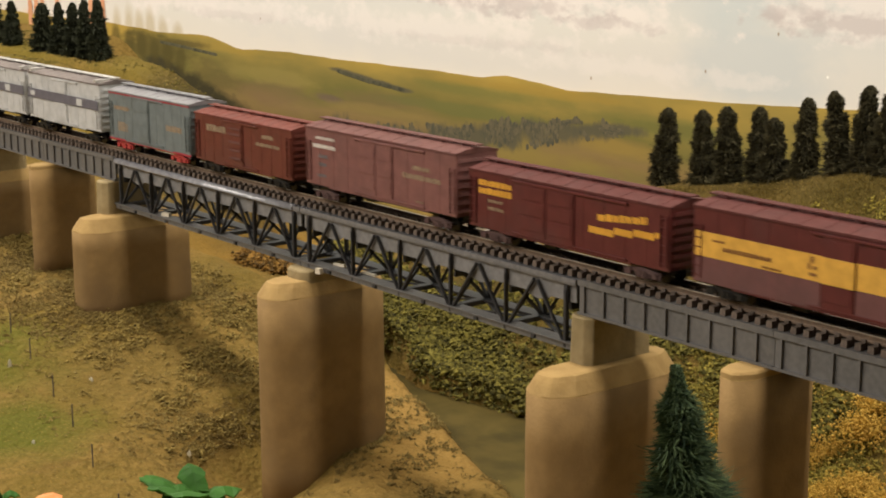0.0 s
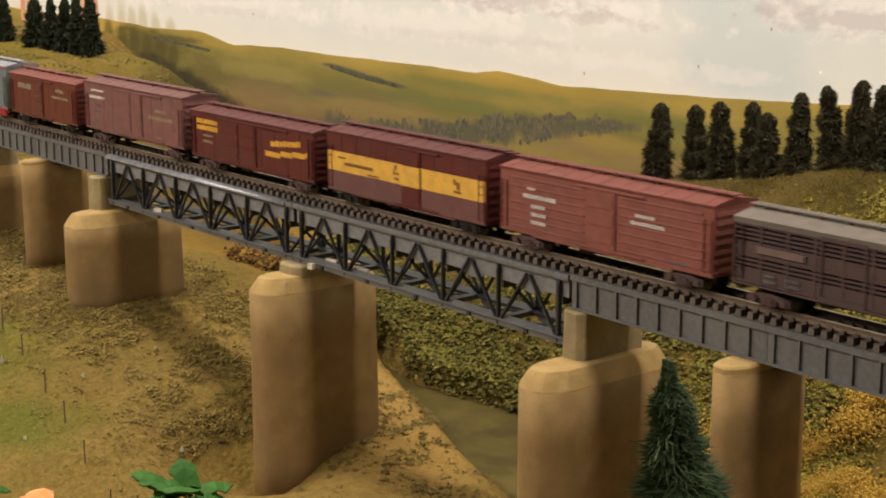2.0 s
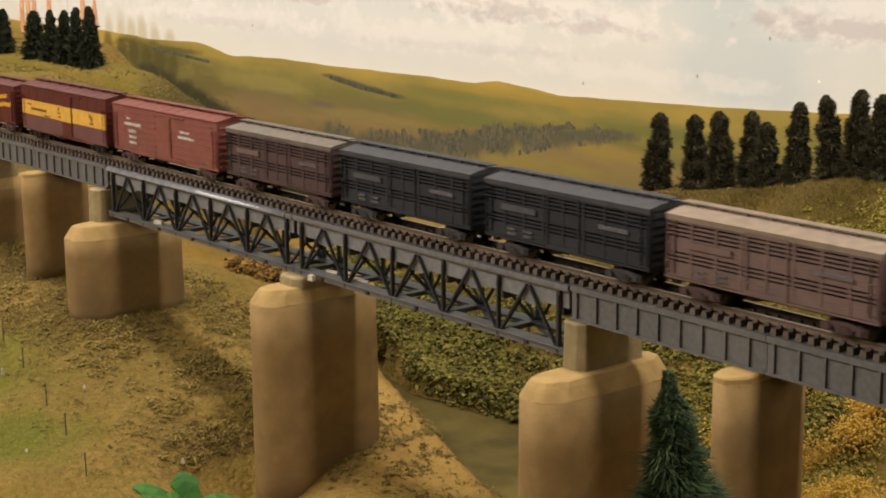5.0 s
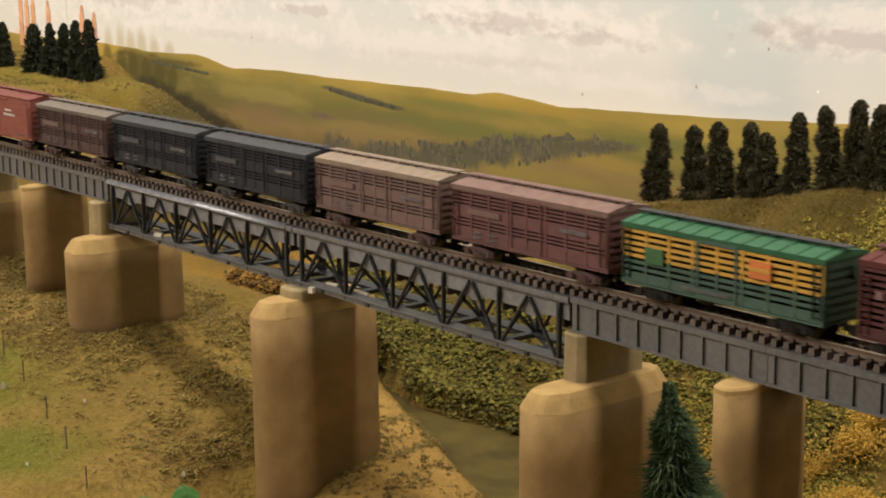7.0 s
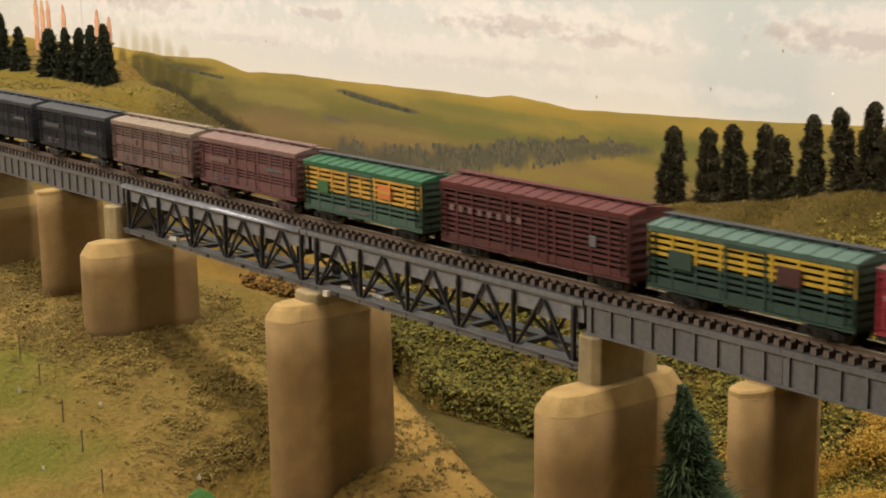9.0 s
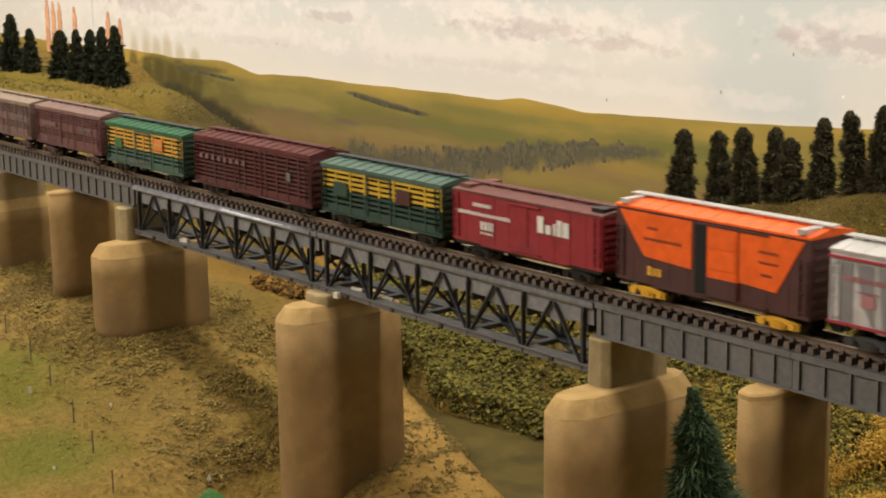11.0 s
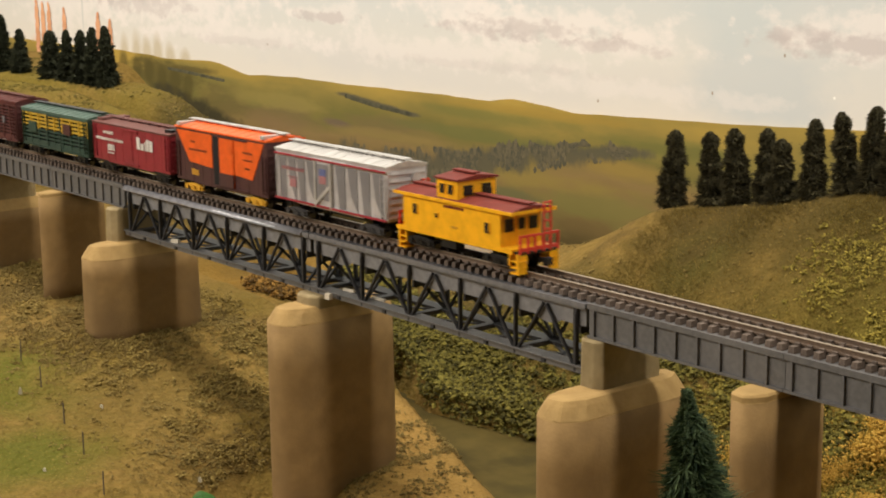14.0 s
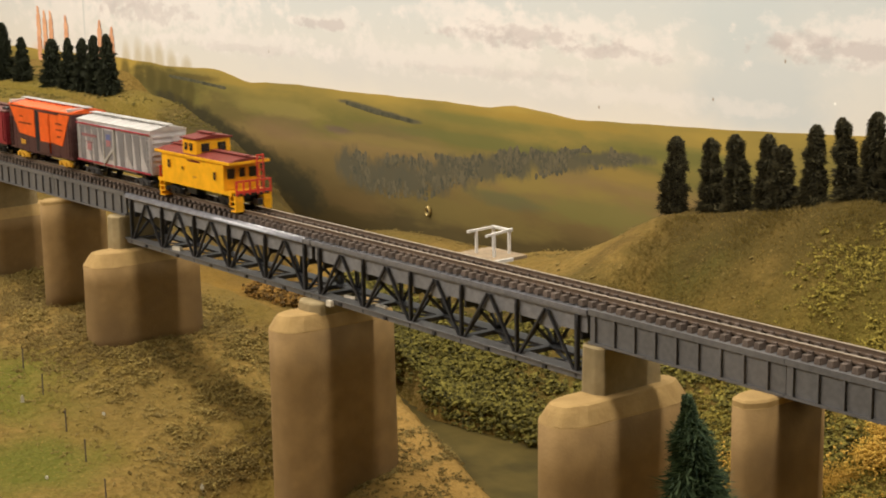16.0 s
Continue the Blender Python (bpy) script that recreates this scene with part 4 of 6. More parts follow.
def roof(car, n, eave, material, walk_material, rise=0.0016, ribs=11, hatch=None, rib_proud=0.00012):
    bm = bmesh.new()
    prism(bm, gable(n, eave, rise), -0.0002, n + 0.0002, "x")
    part("roof", bm, material, car)
    hw = HW + 0.0004
    for k in range(ribs):
        x = n * (k + 0.5) / ribs
        bm = bmesh.new()
        prism(bm, [(a, z + rib_proud) for a, z in gable(n, eave, rise)][1:-1] + [(hw, eave + 0.0004), (-hw, eave + 0.0004)], x - 0.00035, x + 0.00035, "x")
        part("roof_rib", bm, material, car)
    top = eave + 0.0007 + rise
    bm = boxes(*[(-0.0012, n + 0.0012, y - 0.00055, y + 0.00055, top + 0.0006, top + 0.0010) for y in (-0.0013, 0, 0.0013)])
    part("roof_walk", bm, walk_material, car)
    for k in range(8):
        part("walk_support", boxes((n * (k + 0.5) / 8 - 0.0003, n * (k + 0.5) / 8 + 0.0003, -0.0018, 0.0018, top - 0.0008, top + 0.0006)), material, car)
    if hatch:
        for x in (0.0035, n - 0.0035):
            part("end_walk", boxes((x - 0.0014, x + 0.0014, -hw, hw * 0.2, eave + 0.0012, eave + 0.0026)), hatch, car)


def ends(car, n, sill, eave, material, steps=7):
    """Corrugated ends, ladders and a brake wheel."""
    for x, s in ((0, -1), (n, 1)):
        bm = bmesh.new()
        for k in range(steps):
            z = sill + (eave - sill) * (k + 0.7) / (steps + 0.4)
            box(bm, *sorted((x, x + s * 0.0006)), -HW + 0.001, HW - 0.001, z - 0.0006, z + 0.0006, taper=0.0002)
        part("end_ribs", bm, material, car)
    for x in (0.0009, n - 0.0035):
        bm = boxes(*[(x, x + 0.0026, -HW - 0.0006, -HW - 0.0003, sill + 0.002 + 0.0028 * k, sill + 0.0023 + 0.0028 * k) for k in range(6)],
                   *[(q, q + 0.0003, -HW - 0.0006, -HW - 0.0001, sill + 0.0012, sill + 0.0172) for q in (x - 0.0002, x + 0.0025)])
        part("ladder", bm, material, car)
    bm = bmesh.new()
    prism(bm, [(0.0035 + 0.0022 * math.cos(a * 0.6283), eave - 0.004 + 0.0022 * math.sin(a * 0.6283)) for a in range(10)], n + 0.0008, n + 0.0013, "x")
    part("brake_wheel", bm, material, car)


def new_car(name, x0, n, label, truck_mat=BLACK, key="black", category="freight car", inset=0.0125, sill=0.0046):
    car = new(name)
    underframe(car, n, sill)
    for x in (inset, n - inset):
        truck(car, x, truck_mat, key)
    coupler(car, 0, -1)
    coupler(car, n, 1)
    tagged(car, label, category, "cars of the freight train")
    CARS.append((car, x0))
    return car


CARS = []
F40, F50 = 0.0776, 0.0954


def boxcar(x0, n, colour, roof_colour, label, door=(0.42, 0.58), sill=0.0039, eave=0.0243, walk_colour=None, ribs=11, truck_mat=BLACK, key="black", side_ribs=0, doors=1, hatch=None, rise=0.0016, end_colour=None, door_colour=None, door_proud=0.0005, ref=(0.0039, 0.0243)):
    car = new_car("boxcar", x0, n, label, truck_mat, key, sill=sill)
    LEVEL[car.name] = (ref, (sill, eave))
    body = part("body", boxes((0, n, -HW, HW, sill, eave)), colour, car, bevel=0.0003)
    a, b = door[0] * n, door[1] * n
    for y in (-1, 1):
        step = (b - a) / doors
        for k in range(doors):
            bm = boxes((a + k * step + 0.0002, a + (k + 1) * step - 0.0002, *sorted((y * HW, y * (HW + door_proud))), sill + 0.0010, eave - 0.0012))
            for q in range(3):
                z = sill + 0.003 + (eave - sill - 0.004) * q / 3
                box(bm, a + k * step + 0.001, a + (k + 1) * step - 0.001, *sorted((y * (HW + door_proud), y * (HW + door_proud + 0.0003))), z, z + (eave - sill) * 0.22, taper=0.0001)
            part("door", bm, door_colour or colour, car)
        part("door_track", boxes((a - 0.004, b + (b - a) * 0.9, *sorted((y * HW, y * (HW + 0.0008))), eave - 0.0012, eave - 0.0006)), colour, car)
        part("door_track", boxes((a - 0.004, b + (b - a) * 0.9, *sorted((y * HW, y * (HW + 0.0006))), sill + 0.0004, sill + 0.0010)), colour, car)
        part("side_sill", boxes((0.016, n - 0.016, *sorted((y * (HW - 0.0006), y * (HW + 0.0002))), sill - 0.0005, sill)), colour, car)
        if side_ribs:
            for k in range(side_ribs):
                z = sill + (eave - sill) * (k + 0.8) / (side_ribs + 0.6)
                for lo, hi in ((0.0045, a - 0.001), (b + 0.001, n - 0.0045)):
                    part("side_rib", boxes((lo, hi, *sorted((y * HW, y * (HW + 0.0004))), z - 0.0003, z + 0.0003), taper=0.0001), colour, car)
        else:
            m = 10
            for k in range(1, m):
                if not a - 0.001 < n * k / m < b + 0.001:
                    part("panel_seam", boxes((n * k / m - 0.00012, n * k / m + 0.00012, *sorted((y * HW, y * (HW + 0.0001))), sill + 0.0003, eave - 0.0003)), colour, car)
    roof(car, n, eave, roof_colour, walk_colour or roof_colour, rise, ribs, hatch)
    ends(car, n, sill, eave, end_colour or colour)
    return car


def stockcar(x0, n, lower, upper, roof_colour, end_colour, label, split=0.45, sill=0.0039, eave=0.0243, slats=10, posts=8, truck_mat=BLACK, key="black", walk_colour=None, boards=(), ribs=0, gap=0.5, ref=(0.0039, 0.0243)):
    """A slatted livestock car: gapped boards over a near-black core painting the hollow's shade, posts, a door and end
    walls.
    """
    car = new_car("stock_car", x0, n, label, truck_mat, key, sill=sill)
    LEVEL[car.name] = (ref, (sill, eave))
    part("floor_deck", boxes((0, n, -HW + 0.0004, HW - 0.0004, sill - 0.0004, sill + 0.0006)), lower, car)
    # added near-black block: its colour stands in for the shade behind the slats
    part("shade_core", boxes((0.0008, n - 0.0008, -HW + 0.0040, HW - 0.0040, sill + 0.0006, eave - 0.0002)), INSIDE_SHADE, car)
    for x in (0, n - 0.0012):
        part("end_wall", boxes((x, x + 0.0012, -HW, HW, sill, eave)), end_colour, car, bevel=0.0002)
    pitch = (eave - sill - 0.0008) / slats
    for y in (-1, 1):
        lo, hi = sorted((y * (HW - 0.0007), y * (HW - 0.0001)))
        for k in range(slats):
            z = sill + 0.0004 + k * pitch
            wide = 0.97 if k in boards else gap
            part("slat", boxes((0.0004, n - 0.0004, lo, hi, z, z + pitch * wide)), upper if (k + 0.5) / slats > split else lower, car)
        lo, hi = sorted((y * (HW - 0.0012), y * (HW + 0.00012)))
        for k in range(posts + 1):
            x = 0.0006 + (n - 0.0012) * k / posts
            part("post", boxes((x - 0.0005, x + 0.0005, lo, hi, sill, sill + (eave - sill) * split)), lower, car)
            part("post", boxes((x - 0.0005, x + 0.0005, lo, hi, sill + (eave - sill) * split, eave)), upper, car)
        a, b = n * 0.40, n * 0.60
        lo, hi = sorted((y * (HW + 0.00015), y * (HW + 0.0004)))
        part("door", boxes((a, a + 0.0008, lo, hi, sill, eave - 0.0004), (b - 0.0008, b, lo, hi, sill, eave - 0.0004), (a, b, lo, hi, sill, sill + 0.0012), (a, b, lo, hi, eave - 0.0016, eave - 0.0004)), lower, car)
        part("side_sill", boxes((0.0, n, *sorted((y * (HW - 0.0006), y * (HW + 0.0003))), sill - 0.0004, sill + 0.0002)), lower, car)
        part("fascia", boxes((0.0, n, *sorted((y * (HW - 0.0006), y * (HW + 0.0003))), eave - 0.0010, eave)), roof_colour, car)
    roof(car, n, eave, roof_colour, walk_colour or roof_colour, 0.0016, ribs, None, 0.0003)
    ends(car, n, sill, eave, end_colour)
    return car


# near-black that puts the shade inside cars into the colour
INSIDE_SHADE = mat("car_inside_shade", (0.01, 0.009, 0.008), None, 300, 0.9)
BROWN = paint("boxcar_brown", (0.135, 0.036, 0.024))
MAUVE = paint("faded_mauve_brown", (0.20, 0.085, 0.075), 0.5)
MAROON = paint("boxcar_maroon", (0.108, 0.023, 0.020))
MAROON_LIGHT = paint("dusty_maroon_roof", (0.108, 0.036, 0.031), 0.6)
MAUVE_ROOF = paint("dusty_mauve_roof", (0.16, 0.072, 0.062), 0.6)
RED = paint("freight_car_red", (0.25, 0.082, 0.064))
RED_ROOF = paint("dusty_red_roof", (0.175, 0.056, 0.042), 0.6)
YELLOW = paint("band_yellow", (0.72, 0.40, 0.07), dirt=0.25)
LOW_MAROON = paint("dusty_maroon_low", (0.15, 0.06, 0.055), 0.6)
STOCK_BROWN = paint("stock_brown", (0.082, 0.047, 0.043), 0.6)
STOCK_BLACK = paint("stock_black", (0.020, 0.021, 0.026), 0.6)
STOCK_PINK = paint("stock_faded_brown", (0.17, 0.105, 0.09), 0.6)
STOCK_ROSE = paint("stock_rose_brown", (0.145, 0.064, 0.06), 0.6)
ROOF_GREY = paint("dusty_grey_roof", (0.155, 0.128, 0.104), 0.7)
ROOF_BLACKISH = paint("dusty_black_roof", (0.062, 0.061, 0.063), 0.7)
ROOF_CREAM = paint("dusty_cream_roof", (0.25, 0.19, 0.14), 0.7)
ROOF_ROSE = paint("dusty_rose_roof", (0.20, 0.125, 0.105), 0.7)
GREEN_ROOF = paint("bright_green_roof", (0.042, 0.12, 0.06), 0.55)
GREEN_LOW = paint("grey_green_side", (0.065, 0.115, 0.085), 0.55)
GREEN_DARK = paint("dark_green_side", (0.03, 0.062, 0.045), 0.55)
STOCK_YELLOW = paint("slat_yellow", (0.58, 0.33, 0.06), 0.55)
STOCK_YELLOW_B = paint("slat_golden", (0.55, 0.35, 0.035), 0.55)
STOCK_MAROON = paint("slat_maroon", (0.095, 0.03, 0.028), 0.55)
GREEN_END = paint("dark_green_end", (0.02, 0.04, 0.022), 0.6)
CRIMSON = paint("reefer_crimson", (0.27, 0.028, 0.036), 0.45, 0.3)
CRIMSON_ROOF = paint("reefer_brown_roof", (0.15, 0.065, 0.055), 0.6)
ORANGE = paint("bright_orange", (0.83, 0.125, 0.018), 0.4, 0.15)
UMBER = paint("dark_umber", (0.075, 0.03, 0.028), 0.5)
SILVER = mat("silver_paint", (0.60, 0.57, 0.56), (0.48, 0.46, 0.45), 160, 0.4, 0.3, coarse=90, coarse_colour=(0.36, 0.32, 0.31), coarse_amount=0.6)
SILVER_ROOF = mat("bright_silver_roof", (0.60, 0.575, 0.54), (0.46, 0.44, 0.41), 160, 0.4, 0.35, coarse=80)
SILVER_SHADE = mat("dull_silver_panel", (0.30, 0.29, 0.30), (0.24, 0.23, 0.24), 160, 0.4, 0.4, coarse=80)
RED_LINE = paint("red_stripe", (0.36, 0.035, 0.05), dirt=0.2)
PALE = paint("pale_grey_car", (0.50, 0.50, 0.49), 0.5, 0.25)
PALE_ROOF = paint("pale_car_roof", (0.20, 0.17, 0.155), 0.6)
BAND_GREY = paint("slate_band", (0.13, 0.125, 0.15), dirt=0.2)
SLATE = paint("slate_grey_car", (0.155, 0.18, 0.18), 0.5)
CAB_YELLOW = paint("caboose_yellow", (0.93, 0.45, 0.012), 0.4, 0.03)
CAB_RED = paint("caboose_roof_red", (0.18, 0.036, 0.026), 0.55)
RAIL_RED = paint("bright_red_railing", (0.62, 0.05, 0.03), 0.4, 0.1)
TRUCK_YELLOW = paint("yellow_truck", (0.70, 0.37, 0.03), 0.5, 0.25)
TRUCK_RED = paint("red_truck", (0.42, 0.05, 0.045), 0.5, 0.25)
TRUCK_BROWN = paint("brown_truck", (0.085, 0.045, 0.042), 0.6)
TRUCK_GREY = paint("grey_truck", (0.045, 0.042, 0.042), 0.6)
EMBLEM = paint("faded_orange_emblem", (0.62, 0.19, 0.06), dirt=0.3)
LETTERS = paint("faded_letter_boards", (0.20, 0.12, 0.115), dirt=0.3)
LOGO_BLUE = paint("blue_shield", (0.14, 0.16, 0.32), dirt=0.1)
GREEN_PATCH = paint("green_patch", (0.055, 0.14, 0.06), dirt=0.1)
GREY_PRINT = mat("faded_grey_print", (0.17, 0.155, 0.16), None, 500, 0.7)
FADED_BROWN = mat("faded_brown_print", (0.26, 0.11, 0.03), None, 500, 0.7)
FADED_RED = mat("faded_red_print", (0.40, 0.17, 0.17), (0.34, 0.15, 0.15), 400, 0.6)
DARK_BOARD = mat("weathered_grey_board", (0.075, 0.072, 0.075), None, 500, 0.7)
FADED_UMBER = mat("faded_umber_print", (0.25, 0.06, 0.02), None, 500, 0.7)
DUSTY_PRINT = mat("faded_tan_print", (0.33, 0.24, 0.15), None, 500, 0.7)


def panel(car, name, b, material, y=-HW - 0.00012, thick=0.00012):
    return part(name, boxes((b[0], b[1], y, y + thick, level(car, b[2]), level(car, b[3]))), material, car)


def pale_car(x0):
    car = boxcar(x0, 0.0815, PALE, PALE_ROOF, "pale grey hopper-like boxcar with a slate band", door=(0.40, 0.56), walk_colour=SILVER_ROOF, hatch=SILVER_ROOF, sill=0.0068, eave=0.0293, ref=(0.0068, 0.0293))
    panel(car, "band", (0.0006, 0.0809, 0.0172, 0.0218), BAND_GREY, -HW - 0.0009, 0.0002)
    panel(car, "emblem", (0.004, 0.009, 0.0183, 0.0207), PALE, -HW - 0.0011)
    panel(car, "emblem", (0.058, 0.064, 0.0178, 0.0212), PALE, -HW - 0.0011)


pale_car(-0.3430)
pale_car(-0.2567)

car = boxcar(-0.1654, F40, SLATE, SILVER_SHADE, "slate grey boxcar with red trucks and faded yellow print", door=(0.34, 0.52), sill=0.0060, eave=0.0278, truck_mat=TRUCK_RED, key="red")
panel(car, "sill_stripe", (0, F40, 0.0030, 0.0039), RED_LINE)
panel(car, "eave_stripe", (0, F40, 0.0236, 0.0243), RED_LINE)
lettering(car, [(0.005, 0.020, 0.0168, 0.0186), (0.009, 0.018, 0.0075, 0.0115), (0.056, 0.070, 0.0120, 0.0145)], DUSTY_PRINT)

car = boxcar(-0.0828, F40, BROWN, RED_ROOF, "brown boxcar with a ribbed ladder-like door and yellow print", door=(0.36, 0.52), end_colour=BROWN, sill=0.0056, eave=0.0254)
lettering(car, [(0.010, 0.026, 0.0178, 0.0206), (0.055, 0.064, 0.0190, 0.0206), (0.050, 0.068, 0.0156, 0.0170)], DUSTY_PRINT)
panel(car, "door_slots", (0.030, 0.039, 0.0205, 0.0212), MAUVE_ROOF, -HW - 0.001)
for k in range(4):
    panel(car, "door_slot", (0.030, 0.039, 0.0075 + 0.0035 * k, 0.0084 + 0.0035 * k), MAUVE_ROOF, -HW - 0.001)

car = boxcar(0.0052, F50, MAUVE, MAUVE_ROOF, "faded mauve brown double-door boxcar", door=(0.39, 0.61), doors=2, sill=0.0066, eave=0.0286, truck_mat=TRUCK_BROWN, key="brown")
lettering(car, [(0.007, 0.020, 0.0208, 0.0218), (0.005, 0.021, 0.0176, 0.0190)], WHITE)
lettering(car, [(0.009, 0.015, 0.0140, 0.0154), (0.009, 0.014, 0.0110, 0.0124), (0.008, 0.014, 0.0070, 0.0082)], GREY_PRINT)
lettering(car, [(0.070, 0.080, 0.0168, 0.0182), (0.064, 0.086, 0.0136, 0.0152), (0.072, 0.076, 0.0058, 0.0065)], DUSTY_PRINT)

car = boxcar(0.1080, F50, MAROON, MAROON_LIGHT, "deep maroon boxcar with bold yellow print", door=(0.28, 0.56), doors=2, sill=0.0054, eave=0.0247, truck_mat=TRUCK_BROWN, key="brown")
lettering(car, [(0.005, 0.0225, 0.0196, 0.0216), (0.005, 0.0225, 0.0166, 0.0188)], YELLOW_PRINT, group_step=0.0019)
lettering(car, [(0.010, 0.018, 0.0138, 0.0148), (0.010, 0.018, 0.0110, 0.0122), (0.032, 0.035, 0.0125, 0.0138)], DUSTY_PRINT)
lettering(car, [(0.064, 0.086, 0.0158, 0.0182)], YELLOW_PRINT, slant=0.09, name="slogan", group_step=0.0022)
lettering(car, [(0.060, 0.091, 0.0112, 0.0134)], YELLOW_PRINT, slant=0.09, name="slogan", group_step=0.009)

car = boxcar(0.2130, F50, MAROON, MAROON_LIGHT, "maroon boxcar with a broad yellow band along its side", door=(0.50, 0.62), sill=0.0050, eave=0.0271, truck_mat=BLACK)
for lo, hi in ((0.0005, 0.0475), (0.0595, 0.0950)):
    panel(car, "band", (lo, hi, 0.0112, 0.0180), YELLOW, -HW - 0.0004, 0.0004)
    panel(car, "lower_side", (lo, hi, 0.0040, 0.0111), LOW_MAROON, -HW - 0.0003, 0.0003)
panel(car, "band", (0.0478, 0.0592, 0.0112, 0.0180), YELLOW, -HW - 0.0011, 0.0003)
lettering(car, [(0.008, 0.013, 0.0158, 0.0164), (0.012, 0.030, 0.0136, 0.0148), (0.027, 0.034, 0.0116, 0.0122)], FADED_BROWN, -HW - 0.0006)
for q in ((0.0440, 0.0450, 0.0158, 0.0174), (0.0432, 0.0440, 0.0140, 0.0156), (0.0448, 0.0462, 0.0142, 0.0150), (0.0438, 0.0462, 0.0124, 0.0132), (0.0782, 0.0795, 0.0150, 0.0168), (0.0800, 0.0815, 0.0136, 0.0160), (0.0784, 0.0822, 0.0124, 0.0132)):
    panel(car, "emblem", q, FADED_BROWN, -HW - 0.0006)

car = boxcar(0.3159, F50, RED, RED_ROOF, "brick red boxcar with ribbed sides and white print", door=(0.44, 0.58), sill=0.0056, eave=0.0264, side_ribs=7, truck_mat=TRUCK_BROWN, key="brown")
lettering(car, [(0.014, 0.018, 0.0188, 0.0196), (0.012, 0.028, 0.0160, 0.0174), (0.016, 0.023, 0.0130, 0.0142), (0.016, 0.023, 0.0104, 0.0116), (0.016, 0.023, 0.0078, 0.0090)], WHITE, -HW - 0.0005)
lettering(car, [(0.064, 0.072, 0.0172, 0.0182), (0.062, 0.076, 0.0148, 0.0160)], WHITE, -HW - 0.0005)
lettering(car, [(0.078, 0.086, 0.0056, 0.0064)], GREY_PRINT, -HW - 0.0005)

for x0, col, rf, txt, tm, key in ((0.4190, STOCK_BROWN, ROOF_GREY, "dusty brown slatted stock car with a grey roof", TRUCK_BROWN, "brown"), (0.5035, STOCK_BLACK, ROOF_BLACKISH, "black slatted stock car with pale print boards", TRUCK_GREY, "grey"),
                                  (0.5893, STOCK_BLACK, ROOF_BLACKISH, "black slatted stock car with pale print boards", TRUCK_GREY, "grey"), (0.6738, STOCK_PINK, ROOF_CREAM, "faded brown slatted stock car with a cream roof", TRUCK_BROWN, "brown"),
                                  (0.7588, STOCK_ROSE, ROOF_ROSE, "rose brown slatted stock car with a dusty roof", TRUCK_BROWN, "brown")):
    car = stockcar(x0, F40, col, col, rf, col, txt, slats=14, boards=(0, 1, 2, 6, 7, 8), truck_mat=tm, key=key, sill=0.0066, eave=0.0250)
    panel(car, "name_board", (0.009, 0.026, 0.0146, 0.0168), STOCK_PINK if col is not STOCK_BLACK else DARK_BOARD, -HW - 0.0007, 0.0004)
    for lo, hi in ((0.012, 0.016), (0.020, 0.0245)):
        lettering(car, [(lo, hi, 0.0074, 0.0084), (lo, hi, 0.0056, 0.0066)], GREY_PRINT, -HW - 0.0007)
    lettering(car, [(0.056, 0.069, 0.0150, 0.0166)], GREY_PRINT, -HW - 0.0009)

car = stockcar(0.8426, F40, GREEN_LOW, STOCK_YELLOW, GREEN_ROOF, GREEN_END, "green and yellow slatted stock car with an orange emblem", split=0.48, sill=0.0055, eave=0.0234, slats=9, posts=8, boards=(0,), walk_colour=BLACK, ribs=12)
panel(car, "emblem_patch", (0.0105, 0.0180, 0.0122, 0.0175), GREEN_PATCH, -HW - 0.0010, 0.0004)
panel(car, "emblem", (0.0515, 0.0595, 0.0148, 0.0206), EMBLEM, -HW - 0.0010, 0.0004)
panel(car, "emblem_bar", (0.0515, 0.0595, 0.0172, 0.0183), STOCK_YELLOW, -HW - 0.0012, 0.0002)
lettering(car, [(0.026, 0.044, 0.0058, 0.0072)], GREY_PRINT, -HW - 0.0009)

car = stockcar(0.9315, F50, STOCK_MAROON, STOCK_MAROON, MAROON_LIGHT, STOCK_MAROON, "long maroon slatted stock car with white letter boards", sill=0.0050, eave=0.0255, slats=11, posts=11, boards=(0,), ribs=14, truck_mat=BLACK)
for k in range(8):
    panel(car, "letter_board", (0.006 + 0.0052 * k, 0.0082 + 0.0052 * k, 0.0152, 0.0173), LETTERS, -HW - 0.0009, 0.0003)
panel(car, "emblem", (0.078, 0.081, 0.0128, 0.0164), GREY_PRINT, -HW - 0.0009, 0.0003)

car = stockcar(1.0349, 0.0785, GREEN_DARK, STOCK_YELLOW_B, GREEN_LOW, GREEN_END, "dark green and golden yellow slatted stock car", split=0.5, sill=0.0055, eave=0.0238, slats=9, posts=8, boards=(0,), walk_colour=BLACK, ribs=12)
panel(car, "emblem_patch", (0.0095, 0.0190, 0.0120, 0.0180), GREEN_DARK, -HW - 0.0010, 0.0004)
panel(car, "emblem", (0.0515, 0.0600, 0.0140, 0.0200), UMBER, -HW - 0.0010, 0.0004)

